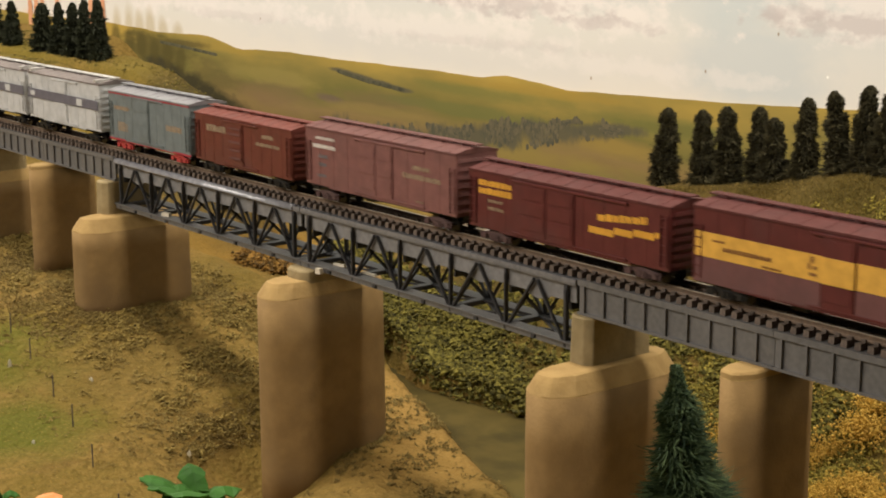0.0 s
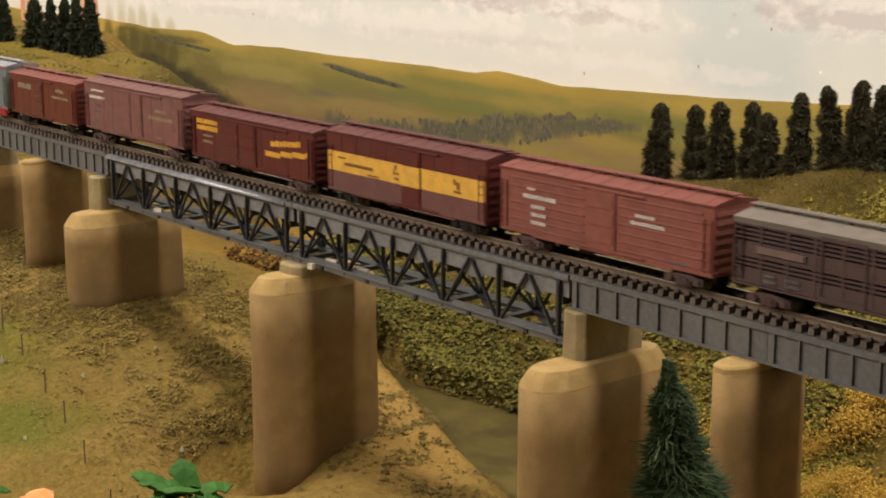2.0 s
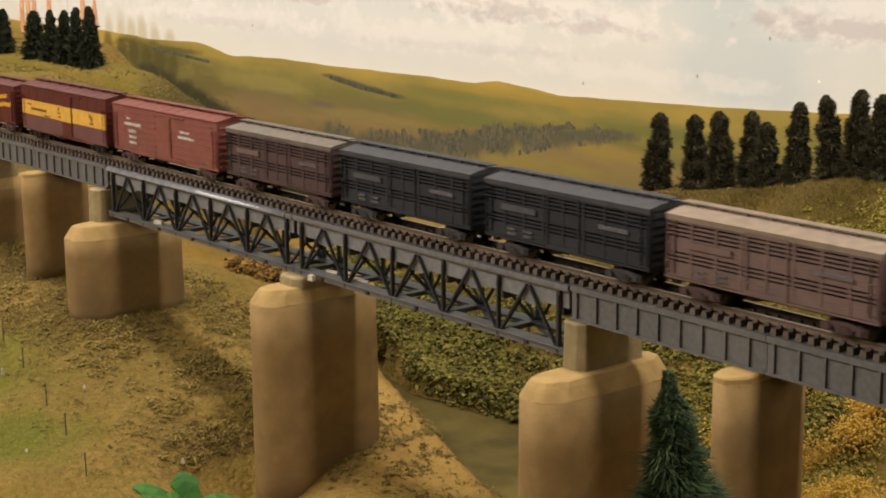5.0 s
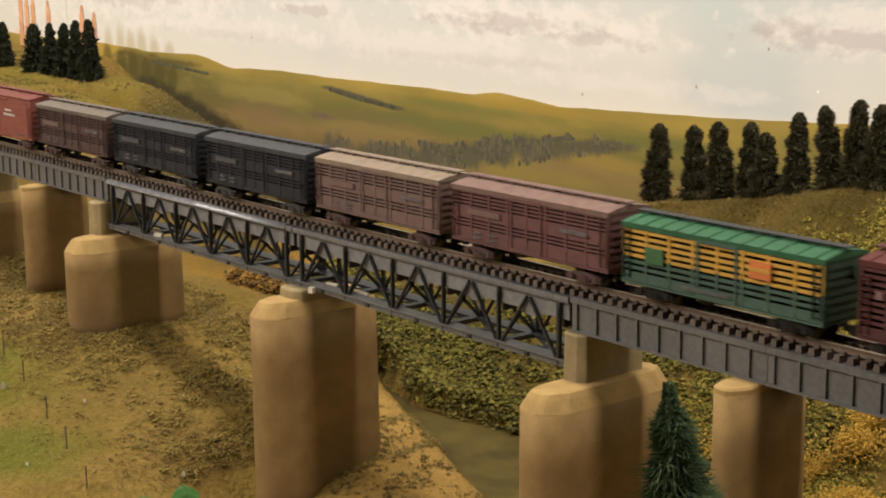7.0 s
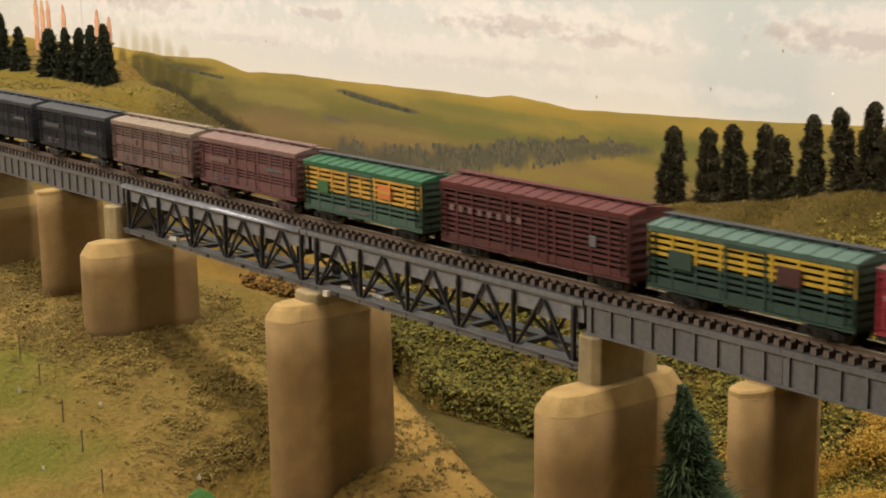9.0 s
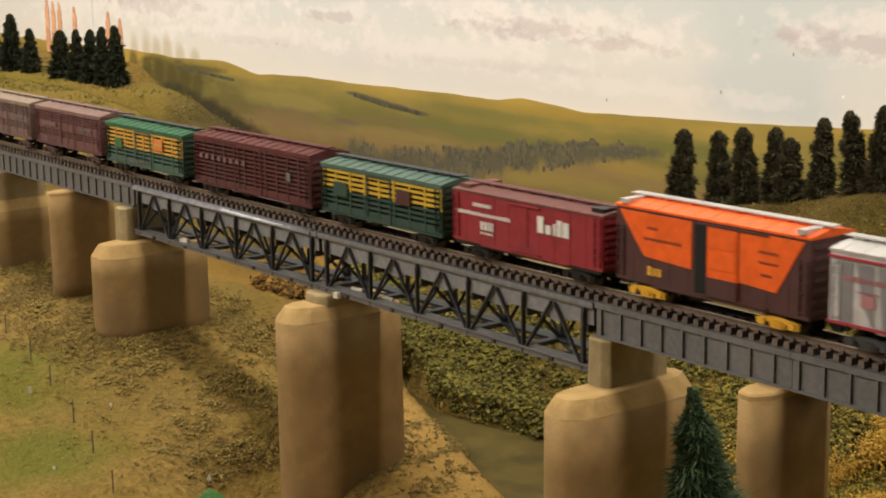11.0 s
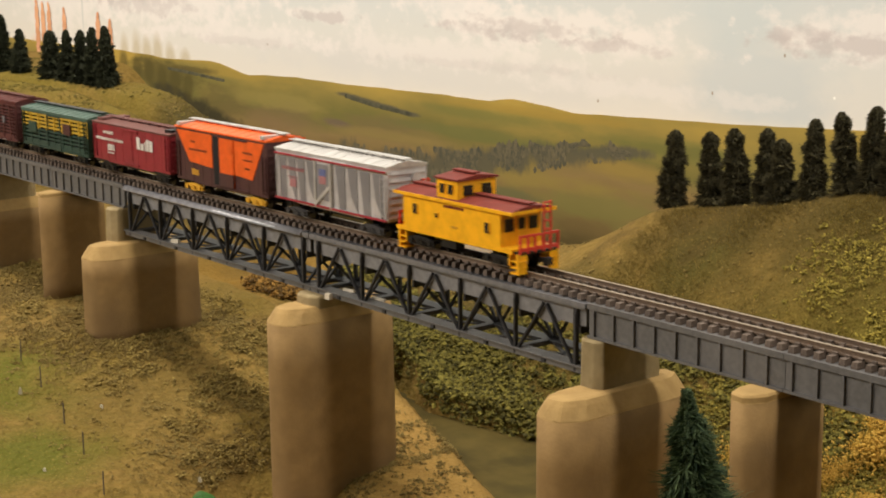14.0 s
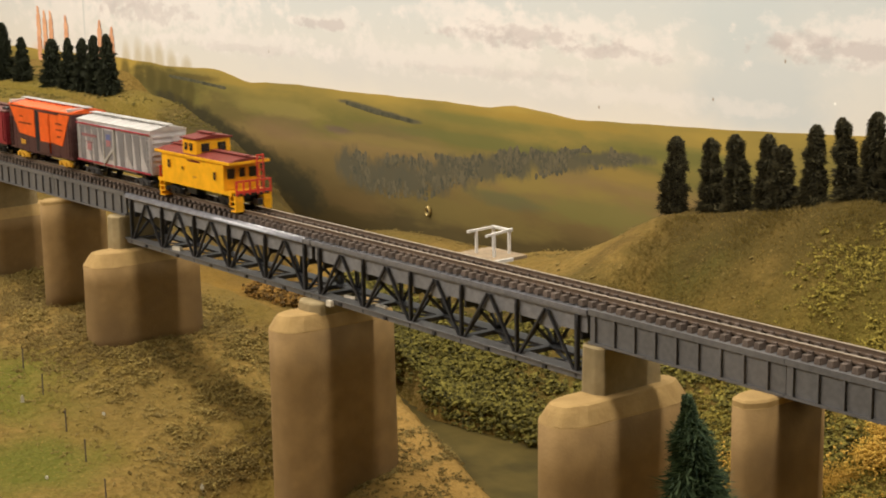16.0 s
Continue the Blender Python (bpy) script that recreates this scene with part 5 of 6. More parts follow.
car = boxcar(1.1199, F40, CRIMSON, CRIMSON_ROOF, "crimson refrigerator car with white print", door=(0.46, 0.54), ribs=0, eave=0.0238, sill=0.0062, ref=(0.0050, 0.0252), door_proud=0.0001, rise=0.0010)
panel(car, "skirt", (0.001, F40 - 0.001, 0.0036, 0.0050), BLACK, -HW + 0.0002, 0.0004)
lettering(car, [(0.012, 0.022, 0.0202, 0.0218), (0.003, 0.032, 0.0165, 0.0180), (0.016, 0.023, 0.0112, 0.0146), (0.016, 0.023, 0.0094, 0.0104)], WHITE, -HW - 0.0005)
lettering(car, [(0.0465, 0.0500, 0.0150, 0.0215), (0.0505, 0.0540, 0.0150, 0.0190), (0.0545, 0.0556, 0.0150, 0.0196), (0.0562, 0.0585, 0.0150, 0.0212), (0.0590, 0.0622, 0.0150, 0.0208)], WHITE, -HW - 0.0006, name="mark", group_step=0.0015)
for x in (0.0045, F40 - 0.0045):
    for y in (-0.0048, 0.0048):
        part("ice_hatch", boxes((x - 0.0028, x + 0.0028, y - 0.0026, y + 0.0026, 0.0246, 0.0262)), BLACK if x > 0.03 else CRIMSON_ROOF, car, bevel=0.0003)

car = boxcar(1.2040, F40, UMBER, ORANGE, "orange and dark brown boxcar on yellow trucks, its door ajar", door=(0.50, 0.66), sill=0.0058, eave=0.0290, ref=(0.0042, 0.0270), walk_colour=SILVER_ROOF, truck_mat=TRUCK_YELLOW, key="yellow", door_colour=ORANGE, hatch=SILVER_ROOF)
for lo, hi, a, b in ((0.004, 0.0325, 0.0, 0.011), (0.0515, 0.076, 0.0, 0.011)):
    bm = bmesh.new()
    out = [(0.0015, 0.0262), (0.0325, 0.0262), (0.0325, 0.0118), (0.0125, 0.0128)] if lo < 0.01 else [(0.0515, 0.0262), (0.0755, 0.0262), (0.0655, 0.0102), (0.0515, 0.0110)]
    prism(bm, [(a, level(car, z)) for a, z in out[::-1]], -HW - 0.0003, -HW, "y")
    part("orange_field", bm, ORANGE, car)
# flat panel on the side, its near-black painting the shade of the ajar doorway
panel(car, "door_gap_shade", (0.0340, 0.0388, 0.0052, 0.0258), INSIDE_SHADE, -HW - 0.0004, 0.0003)
panel(car, "door_foot", (0.0392, 0.0512, 0.0052, 0.0108), UMBER, -HW - 0.0011, 0.0003)
lettering(car, [(0.014, 0.0185, 0.0214, 0.0223), (0.0125, 0.0285, 0.0180, 0.0189)], FADED_UMBER, -HW - 0.0005)
lettering(car, [(0.059, 0.066, 0.0208, 0.0216), (0.059, 0.066, 0.0178, 0.0186), (0.060, 0.064, 0.0142, 0.0150)], FADED_UMBER, -HW - 0.0005)
lettering(car, [(0.014, 0.020, 0.0072, 0.0100)], YELLOW_PRINT, -HW - 0.0003)

car = boxcar(1.2884, F40, SILVER, SILVER_ROOF, "silver boxcar with red stripes and a blue and red shield", door=(0.385, 0.53), sill=0.0072, eave=0.0274, ref=(0.0066, 0.0272), walk_colour=SILVER_ROOF, truck_mat=TRUCK_GREY, key="grey")
for b in ((0, F40, 0.0068, 0.0076), (0, F40, 0.0256, 0.0263)):
    panel(car, "stripe", b, RED_LINE, -HW - 0.0010, 0.0004)
for k in range(4):
    for x0_, w in ((0.002 + 0.0070 * k, 0.0058), (0.0435 + 0.0082 * k, 0.0066)):
        bm = bmesh.new()
        prism(bm, [(x0_, 0.0250), (x0_ + w * 0.35, 0.0080 + 0.006 * (k % 2)), (x0_ + w, 0.0080), (x0_ + w, 0.0250)][::-1], -HW - 0.00022, -HW, "y")
        part("shaded_panel", bm, SILVER_SHADE, car)
panel(car, "door_field", (0.0312, 0.0400, 0.0100, 0.0245), SILVER_SHADE, -HW - 0.0010, 0.0002)
panel(car, "shield", (0.0334, 0.0380, 0.0198, 0.0226), LOGO_BLUE, -HW - 0.0012, 0.0002)
panel(car, "shield", (0.0334, 0.0380, 0.0166, 0.0197), FADED_RED, -HW - 0.0012, 0.0002)
part("door_frame", boxes(*[(x, x + 0.0010, -HW - 0.0013, -HW, 0.0076, 0.0256) for x in (0.0298, 0.0405)]), SILVER_ROOF, car)
bm = bmesh.new()
beam(bm, (0.0308, -HW - 0.0012, 0.0090), (0.0402, -HW - 0.0012, 0.0160), 0.0014, 0.0004)
part("door_brace", bm, SILVER_ROOF, car)
lettering(car, [(0.005, 0.022, 0.0196, 0.0210), (0.0095, 0.0165, 0.0166, 0.0172)], FADED_RED, -HW - 0.0005)
panel(car, "emblem", (0.0108, 0.0155, 0.0128, 0.0162), FADED_RED, -HW - 0.0005, 0.0002)


def caboose(x0):
    n = 0.0702
    car = new_car("caboose", x0, n, "bright yellow caboose with a red roof, cupola and red end railings", BLACK, "black", "caboose", 0.0130, 0.0064)
    s, e, a, b = 0.0064, 0.0200, 0.0045, 0.0600
    part("body", boxes((a, b, -HW, HW, s, e)), CAB_YELLOW, car, bevel=0.0003)
    part("sill", boxes((0.0, n - 0.004, -HW, HW, s - 0.0004, s + 0.0012)), CAB_YELLOW, car)
    bm = bmesh.new()
    hw = HW + 0.0007
    prism(bm, [(-hw, e), (-hw, e + 0.0006), (-hw * 0.55, e + 0.0016), (0, e + 0.0021), (hw * 0.55, e + 0.0016), (hw, e + 0.0006), (hw, e)], 0.0, n - 0.0035, "x")
    part("roof", bm, CAB_RED, car)
    part("roof_edge", boxes((-0.0003, n - 0.0032, -hw - 0.0003, -hw + 0.0002, e - 0.0006, e + 0.0006), (-0.0003, n - 0.0032, hw - 0.0002, hw + 0.0003, e - 0.0006, e + 0.0006), (n - 0.0037, n - 0.0032, -hw, hw, e - 0.0006, e + 0.0006)), CAB_YELLOW, car)
    ca, cb, ct = 0.0240, 0.0362, 0.0276
    part("cupola", boxes((ca, cb, -HW + 0.0006, HW - 0.0006, e, ct)), CAB_YELLOW, car, bevel=0.0002)
    bm = bmesh.new()
    cw = HW + 0.0002
    prism(bm, [(-cw, ct), (-cw, ct + 0.0006), (0, ct + 0.0018), (cw, ct + 0.0006), (cw, ct)], ca - 0.0008, cb + 0.0008, "x")
    part("cupola_roof", bm, CAB_RED, car)
    part("roof_walk", boxes((0.0005, ca - 0.0002, -0.0018, 0.0018, e + 0.0024, e + 0.0029), (cb + 0.0002, n - 0.004, -0.0018, 0.0018, e + 0.0024, e + 0.0029)), CAB_RED, car)
    part("cupola_walk", boxes((ca, cb, -0.0016, 0.0016, ct + 0.0021, ct + 0.0026)), CAB_RED, car)

    def window(x, z, w, h, y=-HW):
        f = part("window", boxes((x - w / 2 - 0.0003, x + w / 2 + 0.0003, y - 0.00035, y, z - h / 2 - 0.0003, z + h / 2 + 0.0003)), CAB_YELLOW, car)
        part("pane", boxes((x - w / 2, x + w / 2, y - 0.00045, y - 0.0003, z - h / 2, z + h / 2)), GLASS_DARK, f)

    window(0.0118, 0.0150, 0.0022, 0.0036)
    window(0.0246, 0.0141, 0.0014, 0.0014)
    window(0.0530, 0.0135, 0.0022, 0.0036)
    for x in (0.0275, 0.0322):
        window(x, 0.0243, 0.0028, 0.0034, -HW + 0.0006)
    lettering(car, [(0.0285, 0.0400, 0.0176, 0.0186)], CAB_RED, -HW - 0.0002, group_step=0.0012)
    lettering(car, [(0.0330, 0.0365, 0.0106, 0.0114)], YELLOW_PRINT, -HW - 0.0002)
    for x in (ca, cb):
        q = -0.0004 if x == ca else 0.0
        for y in (-0.0042, 0.0042):
            part("cupola_pane", boxes((x + q - 0.00005, x + q + 0.00045, y - 0.0020, y + 0.0020, 0.0222, 0.0258)), GLASS_DARK, car)
    part("end_door", boxes((b, b + 0.0004, -0.0022, 0.0022, s, 0.0186)), CAB_YELLOW, car)
    for y in (-0.0055, 0.0055):
        part("end_pane", boxes((b, b + 0.0005, y - 0.0018, y + 0.0018, 0.0126, 0.0170)), GLASS_DARK, car)
    part("door_pane", boxes((b + 0.0004, b + 0.0006, -0.0014, 0.0014, 0.0130, 0.0170)), GLASS_DARK, car)
    for x, q in ((0.0010, 1), (n - 0.0050, -1)):
        for y in (-1, 1):
            lo, hi = sorted((y * (HW - 0.0042), y * (HW - 0.0001)))
            st = part("step", boxes((x - 0.0004, x + 0.0040, lo, hi, -0.0008, -0.0003), (x - 0.0002, x + 0.0042, lo, hi, 0.0012, 0.0017), (x, x + 0.0044, lo, hi, 0.0034, 0.0039), (x + (0.0 if q > 0 else 0.0030), x + (0.0010 if q > 0 else 0.0040), lo, hi, -0.0008, s),
                                    (x + (0.0044 if q > 0 else -0.0010), x + (0.0050 if q > 0 else -0.0004), lo, hi, 0.0020, s)), CAB_YELLOW, car)
        ex = x - 0.0002 if q > 0 else x + 0.0040
        bm = boxes((ex, ex + 0.0007, -HW + 0.0004, HW - 0.0004, 0.0120, 0.0128), (ex, ex + 0.0007, -HW + 0.0004, HW - 0.0004, s + 0.0008, s + 0.0020))
        for y in (-0.0085, -0.005, -0.0018, 0.0018, 0.005, 0.0085):
            box(bm, ex, ex + 0.0007, y - 0.0004, y + 0.0004, s, 0.0128)
        part("end_railing", bm, RAIL_RED, car)
        bm = boxes((ex, ex + 0.0006, 0.0020, 0.0026, s, 0.0235), (ex, ex + 0.0006, 0.0050, 0.0056, s, 0.0235), *[(ex, ex + 0.0006, 0.0020, 0.0056, z, z + 0.0005) for z in (0.009, 0.0135, 0.0165, 0.0195, 0.0228)])
        part("end_ladder", bm, RAIL_RED, car)
    part("battery_box", boxes((0.026, 0.034, -HW + 0.001, -0.004, 0.0028, 0.0062)), BLACK, car, bevel=0.0003)
    part("smoke_jack", boxes((0.0392, 0.0404, 0.0022, 0.0034, e, 0.0250)), BLACK, car)


caboose(1.3714)
SPEED = 0.0937


def motions():
    for car, x in CARS:
        walk(car, [(t, pose(x - SPEED * t, TRACK_Y, RAIL_Z)) for t in (0.0, 4.0, 8.0, 12.0, 16.0)])

# ---- plants and ground clutter ----
FOAM_OLIVE = leafy("olive_ground_foam", (0.04, 0.036, 0.010), (0.235, 0.20, 0.04))
FOAM_TAN = leafy("tan_ground_foam", (0.16, 0.115, 0.036), (0.26, 0.19, 0.06))
FOAM_DARK = leafy("brown_ground_foam", (0.125, 0.085, 0.025), (0.20, 0.14, 0.040))
FOAM_GOLD = leafy("golden_brush_foam", (0.42, 0.25, 0.035), (0.68, 0.44, 0.09))
FOAM_LIME = leafy("yellow_green_foam", (0.115, 0.095, 0.017), (0.35, 0.275, 0.05))
FOAM_TURF = leafy("dull_turf_foam", (0.085, 0.070, 0.016), (0.17, 0.135, 0.030))
FOAM_CLOD = leafy("olive_brown_turf_clods", (0.150, 0.106, 0.029), (0.285, 0.205, 0.057))
ROCKY = leafy("ochre_rock_crumbs", (0.05, 0.030, 0.010), (0.36, 0.20, 0.045))
STRAW = leafy("dry_grass_fibre", (0.105, 0.078, 0.017), (0.26, 0.19, 0.05))
CONIFER = leafy("dark_conifer_bristle", (0.010, 0.010, 0.005), (0.085, 0.072, 0.034))
CONIFER_NEAR = leafy("green_conifer_bristle", (0.012, 0.026, 0.014), (0.085, 0.12, 0.05))
CONIFER_FAR = leafy("shaded_conifer_bristle", (0.011, 0.013, 0.007), (0.036, 0.04, 0.02))
BARK = mat("tree_bark", (0.05, 0.032, 0.018), None, 600, 0.9)


def scatter(name, region, count, size, material, label, seed, keep=None, lift=0.3, sub=5, grain=1.0, soft_lumps=False):
    """Foam clumps strewn on the ground over a patch of the plan."""
    rng = np.random.default_rng(seed)
    out = []
    x0, x1, y0, y1 = region
    while len(out) < count:
        x, y = rng.uniform(x0, x1), rng.uniform(y0, y1)
        if keep and rng.uniform() > keep(x, y):
            continue
        s = size * min(rng.lognormal(0, 0.42), 1.7)
        z = ground_at(x, y)
        if z < WATER_Z + 0.0005:
            continue
        out.append((x, y, z + s * lift, s))
    tagged(new(name, cloud_mesh(name, out, material, seed, sub=sub, grain=grain, soft_lumps=soft_lumps)), label, "ground cover", kind="stuff")


def patchy(scale, lo, hi, shift=0.0):
    return lambda x, y: float(smooth(lo, hi, noise.noise((x * scale + shift, y * scale, shift))))


mid_of = lambda x: float(stream(x)[0])
half_of = lambda x: float(stream(x)[1])
# olive growth on the far bank, thinning upward
scatter("far_bank_growth", (-0.20, 0.16, 0.06, 0.21), 9000, 0.0020, FOAM_OLIVE, "olive green foam growth covering the stream's bank", 3, sub=8, grain=0.85, keep=
        lambda x, y: float(y > mid_of(x) + half_of(x) * 0.93) * float(smooth(0.172, 0.13, y)) * (0.12 + 0.88 * patchy(34, -0.25, 0.2)(x, y)))
scatter("hillside_growth", (0.05, 0.40, 0.09, 0.235), 16000, 0.0015, FOAM_LIME, "yellow green foam growth on the rising hillside", 4, sub=7, grain=0.75, keep=
        lambda x, y: float(smooth(0.075, 0.14, x + 0.3 * (0.22 - y))) * (0.05 + 0.95 * patchy(26, -0.25, 0.2, 3)(x, y)))
scatter("golden_brush", (0.12, 0.26, 0.095, 0.15), 100, 0.0058, FOAM_GOLD, "golden yellow brush clumps", 5, patchy(45, 0.05, 0.15, 5), 0.5, 420, 0.15, True)
scatter("pier_rubble", (-0.36, 0.02, -0.09, 0.07), 6500, 0.0009, FOAM_TAN, "tan foam litter strewn over dry ground", 6, sub=6, grain=0.8, keep=
        lambda x, y: 0.08 + 0.92 * patchy(34, 0.0, 0.3, 8)(x, y) * float(smooth(-0.07, -0.03, y)))
scatter("pier_foot_growth", (-0.34, 0.06, -0.07, 0.07), 5200, 0.0011, FOAM_DARK, "olive brown foam litter round the pier feet", 7, sub=9, grain=0.65, keep=
        lambda x, y: max(math.exp(-(((x - px) / 0.026) ** 2 + ((y + 0.004) / 0.034) ** 2)) for px in (-0.012, -0.166, -0.25)) * (0.25 + 0.75 * patchy(50, -0.1, 0.2, 2)(x, y)))
scatter("bank_litter", (-0.02, 0.12, 0.0, 0.075), 600, 0.0009, FOAM_DARK, "sparse brown litter on the near bank", 8, lambda x, y: 0.1 + 0.9 * patchy(60, 0.1, 0.35, 9)(x, y))
scatter("valley_litter", (-0.62, 0.08, 0.13, 0.33), 1500, 0.0009, FOAM_TAN, "fine tan litter on the back slopes", 9, lambda x, y: 0.15 + 0.85 * patchy(30, 0.0, 0.3, 6)(x, y))
scatter("mound_turf", (-0.95, -0.42, 0.14, 0.32), 2600, 0.0008, FOAM_TURF, "dull green turf on the far mound", 10, lambda x, y: float(y < 0.24) * float(x < -0.49) * 0.1 + 0.9 * patchy(25, 0.0, 0.3, 4)(x, y))


scatter("turf_clods", (-0.40, 0.01, -0.075, 0.06), 1900, 0.0021, FOAM_CLOD, "coarse olive brown turf clods under the bridge", 31, sub=16, grain=0.55, lift=0.1, soft_lumps=True, keep=
        lambda x, y: (0.06 + 0.94 * patchy(30, -0.15, 0.25, 12)(x, y)) * float(smooth(-0.065, -0.02, y + 0.12 * (x + 0.1))) * float(smooth(-0.02, -0.07, x)))
scatter("pier_foot_clods", (-0.045, 0.035, -0.04, 0.012), 130, 0.0020, FOAM_CLOD, "dark turf clods at the middle pier's foot", 32, sub=14, grain=0.55, lift=0.2, soft_lumps=True, keep=
        lambda x, y: float(smooth(0.0, -0.016, x - 0.4 * (y + 0.02))))
scatter("rock_outcrop", (-0.232, -0.155, 0.104, 0.122), 240, 0.0030, ROCKY, "ochre and brown rock crumbs in a bank cleft", 33, sub=10, grain=0.7, lift=0.6)


def dry_grass():
    """Fine straw-coloured blades on the slope below the crest trees."""
    rng = np.random.default_rng(34)
    blades = []
    while len(blades) < 9000:
        x, y = rng.uniform(-0.03, 0.26), rng.uniform(0.17, 0.240)
        if rng.random() > 0.15 + 0.85 * patchy(24, -0.1, 0.3, 7)(x, y):
            continue
        b = Vector((x, y, ground_at(x, y) - 0.0003))
        d = Vector((rng.normal(0.3, 0.5), rng.normal(-0.5, 0.4), rng.uniform(0.35, 1.0))).normalized()
        blades.append((b, b + d * rng.uniform(0.002, 0.0058), 0.00013))
    tagged(new("dry_grass", needle_mesh("dry_grass", blades, STRAW)), "fine straw coloured grass on the hill slope", "grass", kind="stuff")


dry_grass()


def conifer(x, y, top, width, material, label, seed, z=None, density=1.0, tip=0.3, thick=0.0011, tiers=40, lean=1.2, skew=None):
    """A bottle-brush tree: twisted wire trunk and hundreds of short bristle tufts in drooping tiers."""
    rng = np.random.default_rng(seed)
    z = ground_at(x, y) - 0.0008 if z is None else z
    h = top - z
    root = new("conifer")
    root.matrix_basis = pose(x, y, z, rng.normal(0, lean), rng.normal(0, lean), rng.uniform(0, 360)) if skew is None else pose(x, y, z)
    sx, sy = skew or (0.0, 0.0)
    bm = bmesh.new()
    rings = []
    for t, r in ((0, 1.0), (0.15, 0.7), (0.5, 0.45), (0.97, 0.1)):
        rings.append([(sx * t + r * h * 0.022 * math.cos(a * math.pi / 3), sy * t + r * h * 0.022 * math.sin(a * math.pi / 3), t * h) for a in range(6)])
    loft(bm, rings)
    part("trunk", bm, BARK, root)
    needles = []
    n = int(1500 * density)
    lobes = rng.uniform(0.72, 1.18, (16, 6))
    for k in range(n):
        t = rng.uniform(0.02, 1.0) ** 0.9
        prof = width * 0.5 * (min(1.0, (t + 0.02) / 0.09)) * (1 - (1 - tip) * t ** 1.15) * (1 - 0.5 * max(0.0, t - 0.93) / 0.07) + h * 0.008
        a = rng.uniform(0, 6.283)
        prof *= lobes[int(t * 15), int(a / 6.283 * 5.99)] * (0.93 + 0.1 * math.sin(t * tiers))
        r1 = prof * rng.uniform(0.55, 1.05)
        r0 = r1 * rng.uniform(0.25, 0.65)
        a2 = a + rng.normal(0, 0.25)
        b = Vector((r0 * math.cos(a), r0 * math.sin(a), t * h))
        e = Vector((r1 * math.cos(a2), r1 * math.sin(a2), t * h + rng.normal(-0.1, 0.3) * (r1 - r0)))
        off = Vector((sx * t, sy * t, 0))
        needles.append((b + off, e + off, thick * rng.uniform(0.6, 1.3)))
    part("crown", needle_mesh("crown", needles, material), material, root)
    tagged(root, label, "tree", "model conifers")


for i, (x, y, top, w) in enumerate(((-0.0415, 0.25, 0.0160, 0.0150), (-0.0115, 0.25, 0.0180, 0.0140), (0.0035, 0.25, 0.0207, 0.0140), (0.0215, 0.25, 0.0227, 0.012), (0.0332, 0.248, 0.0185, 0.0135),
                                    (0.0505, 0.25, 0.0296, 0.0130), (0.0718, 0.25, 0.0346, 0.0130), (0.0835, 0.25, 0.0385, 0.013), (0.097, 0.248, 0.0375, 0.013), (0.111, 0.252, 0.040, 0.013), (0.128, 0.25, 0.041, 0.014))):
    conifer(x, y, top, w * 1.52, CONIFER, "dark bottle-brush conifer standing on the hill crest", 20 + i, tip=0.36, lean=2.8, tiers=23, density=4.0, thick=0.0005)
for i, (x, y, top, w) in enumerate(((-0.88, 0.22, 0.055, 0.034), (-0.831, 0.22, 0.049, 0.028), (-0.789, 0.22, 0.038, 0.023), (-0.727, 0.22, 0.039, 0.030), (-0.698, 0.22, 0.041, 0.022), (-0.670, 0.22, 0.042, 0.025), (-0.649, 0.22, 0.045, 0.022), (-0.623, 0.22, 0.047, 0.024))):
    conifer(x, y, top, w, CONIFER_FAR, "dark green bottle-brush conifer on the far mound", 40 + i, tip=0.3, density=2.2, thick=0.001)
conifer(0.3019, -0.0805, 0.0190, 0.080, CONIFER_NEAR, "green bottle-brush conifer beside the bridge", 60, density=17.0, tip=0.02, thick=0.0003, tiers=70, skew=(-0.0087, -0.011))


CHIPS = ((-0.024, -0.042, 0.0034, 40), (-0.1205, -0.0765, 0.0034, 70), (-0.0939, -0.0508, 0.0014, 20), (-0.0477, -0.0987, 0.0013, 10))


# fence stakes on the near meadow
def stakes():
    wood = mat("grey_stake_wood", (0.10, 0.08, 0.06), None, 800, 0.9)
    for i, (x, y) in enumerate(((-0.190, -0.058), (-0.152, -0.062), (-0.122, -0.066), (-0.086, -0.072), (-0.053, -0.079), (-0.017, -0.088), (0.02, -0.096))):
        bm = bmesh.new()
        beam(bm, (0, 0, -0.002), (random.uniform(-0.0006, 0.0006), 0, 0.0095), 0.00045, 0.00045)
        ob = part("fence_stake", bm, wood)
        ob.matrix_basis = pose(x, y, ground_at(x, y))
        tagged(ob, "thin weathered fence stake in dry grass", "stake", "fence stakes")


stakes()


def chip(x, y, h, turn):
    """A pale pointed flake standing in the turf."""
    bm = bmesh.new()
    prism(bm, [(-0.0010, -0.0005), (0.0009, -0.0005), (0.0007, h * 0.6), (0.0001, h), (-0.0006, h * 0.7)], -0.0003, 0.0003, "y")
    ob = part("pale_chip", bm, CHIP, bevel=0.0001)
    ob.matrix_basis = pose(x, y, ground_at(x, y), 0, 0, turn)
    tagged(ob, "small pale flake lying in dry turf", "chip", "pale chips in the turf")


CHIP = mat("pale_flake", (0.55, 0.50, 0.36), None, 300, 0.7)
for q in CHIPS:
    chip(*q)


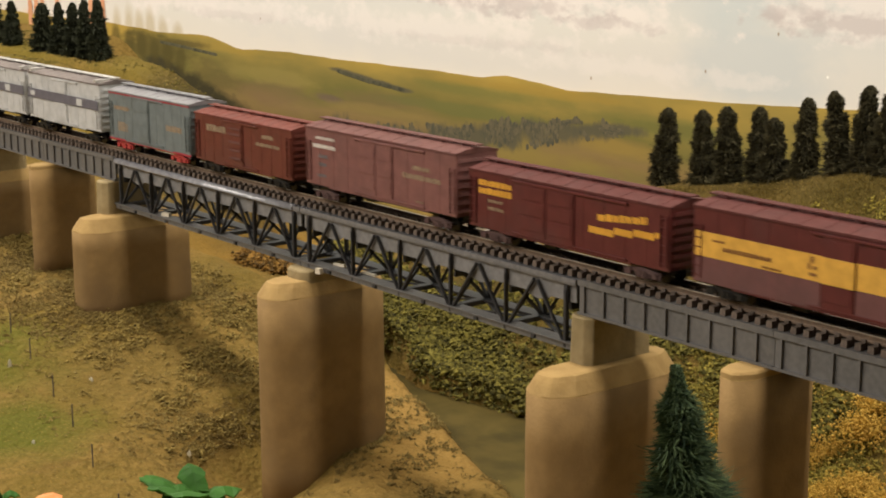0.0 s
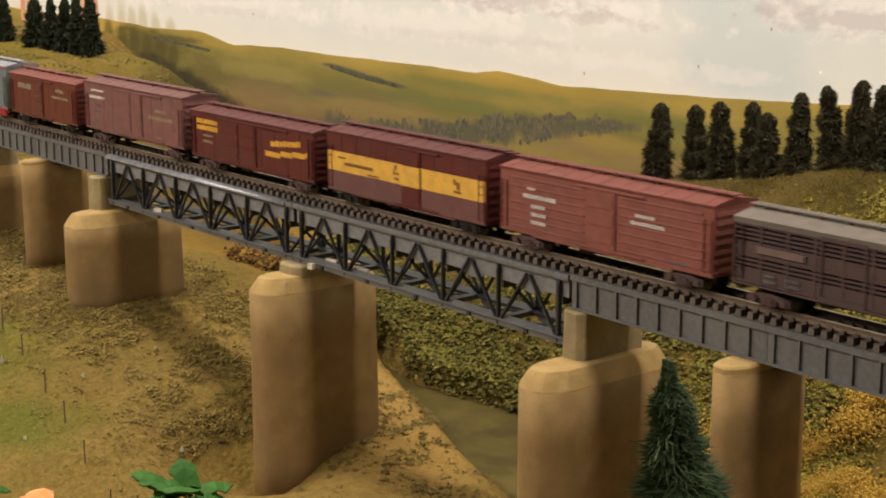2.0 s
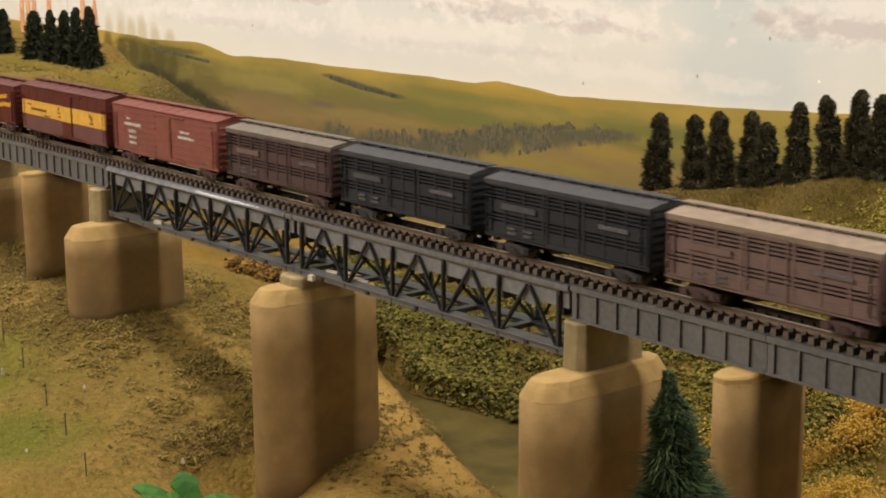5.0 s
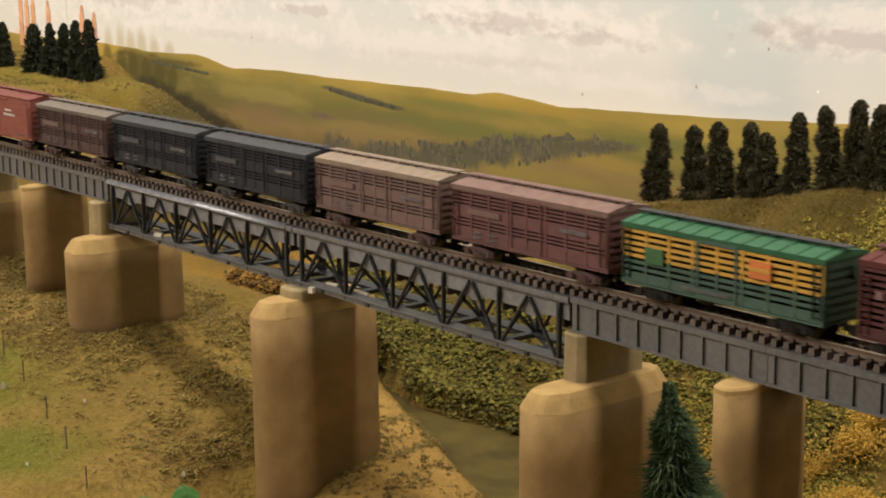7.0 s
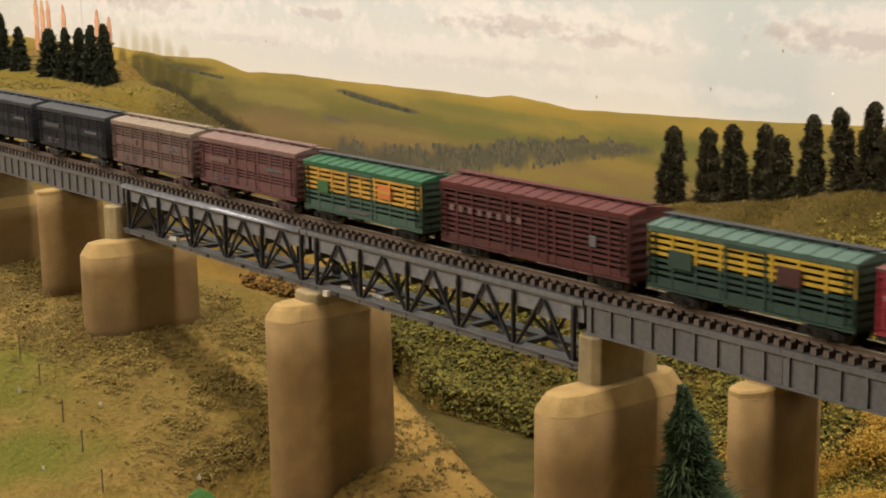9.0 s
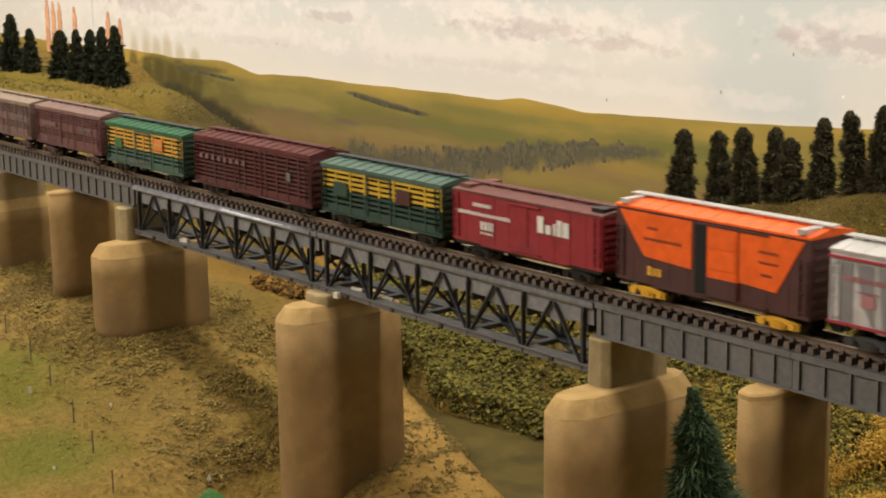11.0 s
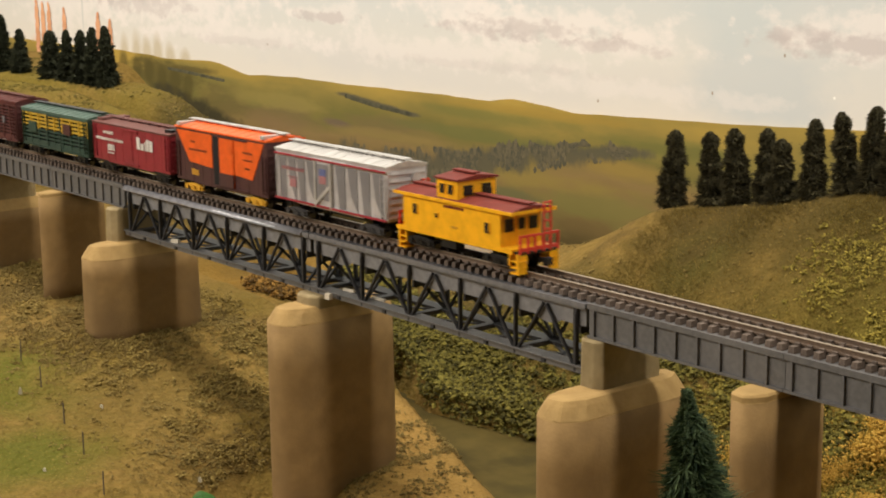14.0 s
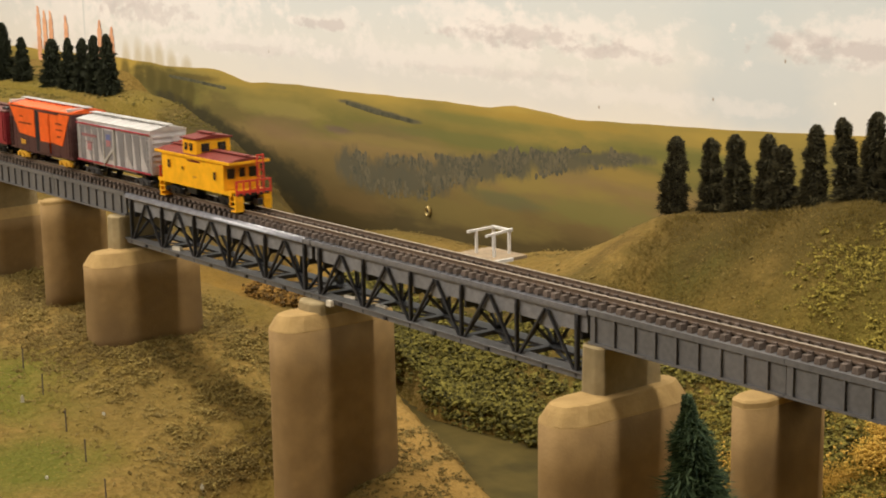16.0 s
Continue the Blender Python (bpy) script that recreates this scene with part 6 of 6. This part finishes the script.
# leafy sprigs in the foreground, with one orange leaf
def sprig(x, y, z, material, label, seed, spread, count=9):
    rng = random.Random(seed)
    root = new("leafy_sprig")
    root.matrix_basis = pose(x, y, z)
    g = ground_at(x, y) - z
    bm = bmesh.new()
    beam(bm, (0, 0, g), (0, 0, 0.0), 0.0010, 0.0010)
    part("stem", bm, BARK, root)
    for k in range(count):
        a, l = rng.uniform(0, 6.28), spread * rng.uniform(0.5, 1.0)
        bm = bmesh.new()
        dx, dy = math.cos(a), math.sin(a)
        c = Vector((dx * l * 0.15, dy * l * 0.15, -0.001 + 0.002 * rng.random()))
        tip = Vector((dx * l, dy * l, rng.uniform(-0.011, 0.006)))
        side = Vector((-dy, dx, 0)) * l * 0.34
        # a lobed blade: toothed rim round a raised midrib, with thickness
        rim = []
        for i in range(18):
            f = i / 18 * 2 * math.pi
            along = 0.5 - 0.5 * math.cos(f)
            wide = math.sin(f) * (0.75 + 0.45 * abs(math.sin(f * 2.5)) + rng.uniform(-0.08, 0.08)) * (1.25 - 0.55 * along)
            rim.append(c.lerp(tip, along) + side * wide + Vector((0, 0, 0.0022 * math.sin(math.pi * along) - 0.0016 * abs(wide) ** 2 + rng.uniform(-0.0003, 0.0003))))
        ribs = [c.lerp(tip, q) + Vector((0, 0, 0.0022 * math.sin(math.pi * q) - 0.0004)) for q in (0.25, 0.5, 0.75)]
        layers = []
        for drop in (0.0, 0.0004):
            o = [bm.verts.new(p - Vector((0, 0, drop))) for p in rim]
            k0, k1, k2 = [bm.verts.new(p - Vector((0, 0, drop))) for p in ribs]
            for i in range(18):
                j = (i + 1) % 18
                at = 0.5 - 0.5 * math.cos((i + 0.5) / 18 * 2 * math.pi)
                bm.faces.new((o[i], o[j], k0 if at < 0.37 else k1 if at < 0.63 else k2))
            for i in range(18):
                j, h = (i + 1) % 18, (i - 1) % 18
                p_at, n_at = [0.5 - 0.5 * math.cos((m + 0.5) / 18 * 2 * math.pi) for m in (h, i)]
                u, w = [k0 if q < 0.37 else k1 if q < 0.63 else k2 for q in (p_at, n_at)]
                if u is not w:
                    bm.faces.new((o[i], w, u))
            layers.append(o)
        for i in range(18):
            j = (i + 1) % 18
            bm.faces.new((layers[0][i], layers[0][j], layers[1][j], layers[1][i]))
        part("leaf", bm, material, root)
    tagged(root, label, "plant")


LEAF = mat("glossy_green_leaf", (0.040, 0.135, 0.014), (0.022, 0.075, 0.008), 150, 0.6, coarse=80, spec=0.15)
LEAF_ORANGE = mat("orange_leaf", (0.75, 0.28, 0.07), (0.62, 0.2, 0.05), 120, 0.5, coarse=80)
sprig(0.166, -0.1615, -0.0368, LEAF, "glossy green leaves on a low sprig", 1, 0.017, 12)
sprig(0.177, -0.149, -0.0326, LEAF, "glossy green leaves on a low sprig", 2, 0.017, 12)
sprig(0.144, -0.191, -0.0330, LEAF, "glossy green leaves on a low sprig", 3, 0.008, 6)
sprig(0.1485, -0.184, -0.0375, LEAF_ORANGE, "single bright orange flower head by green leaves", 4, 0.015, 7)

ties()
motions()
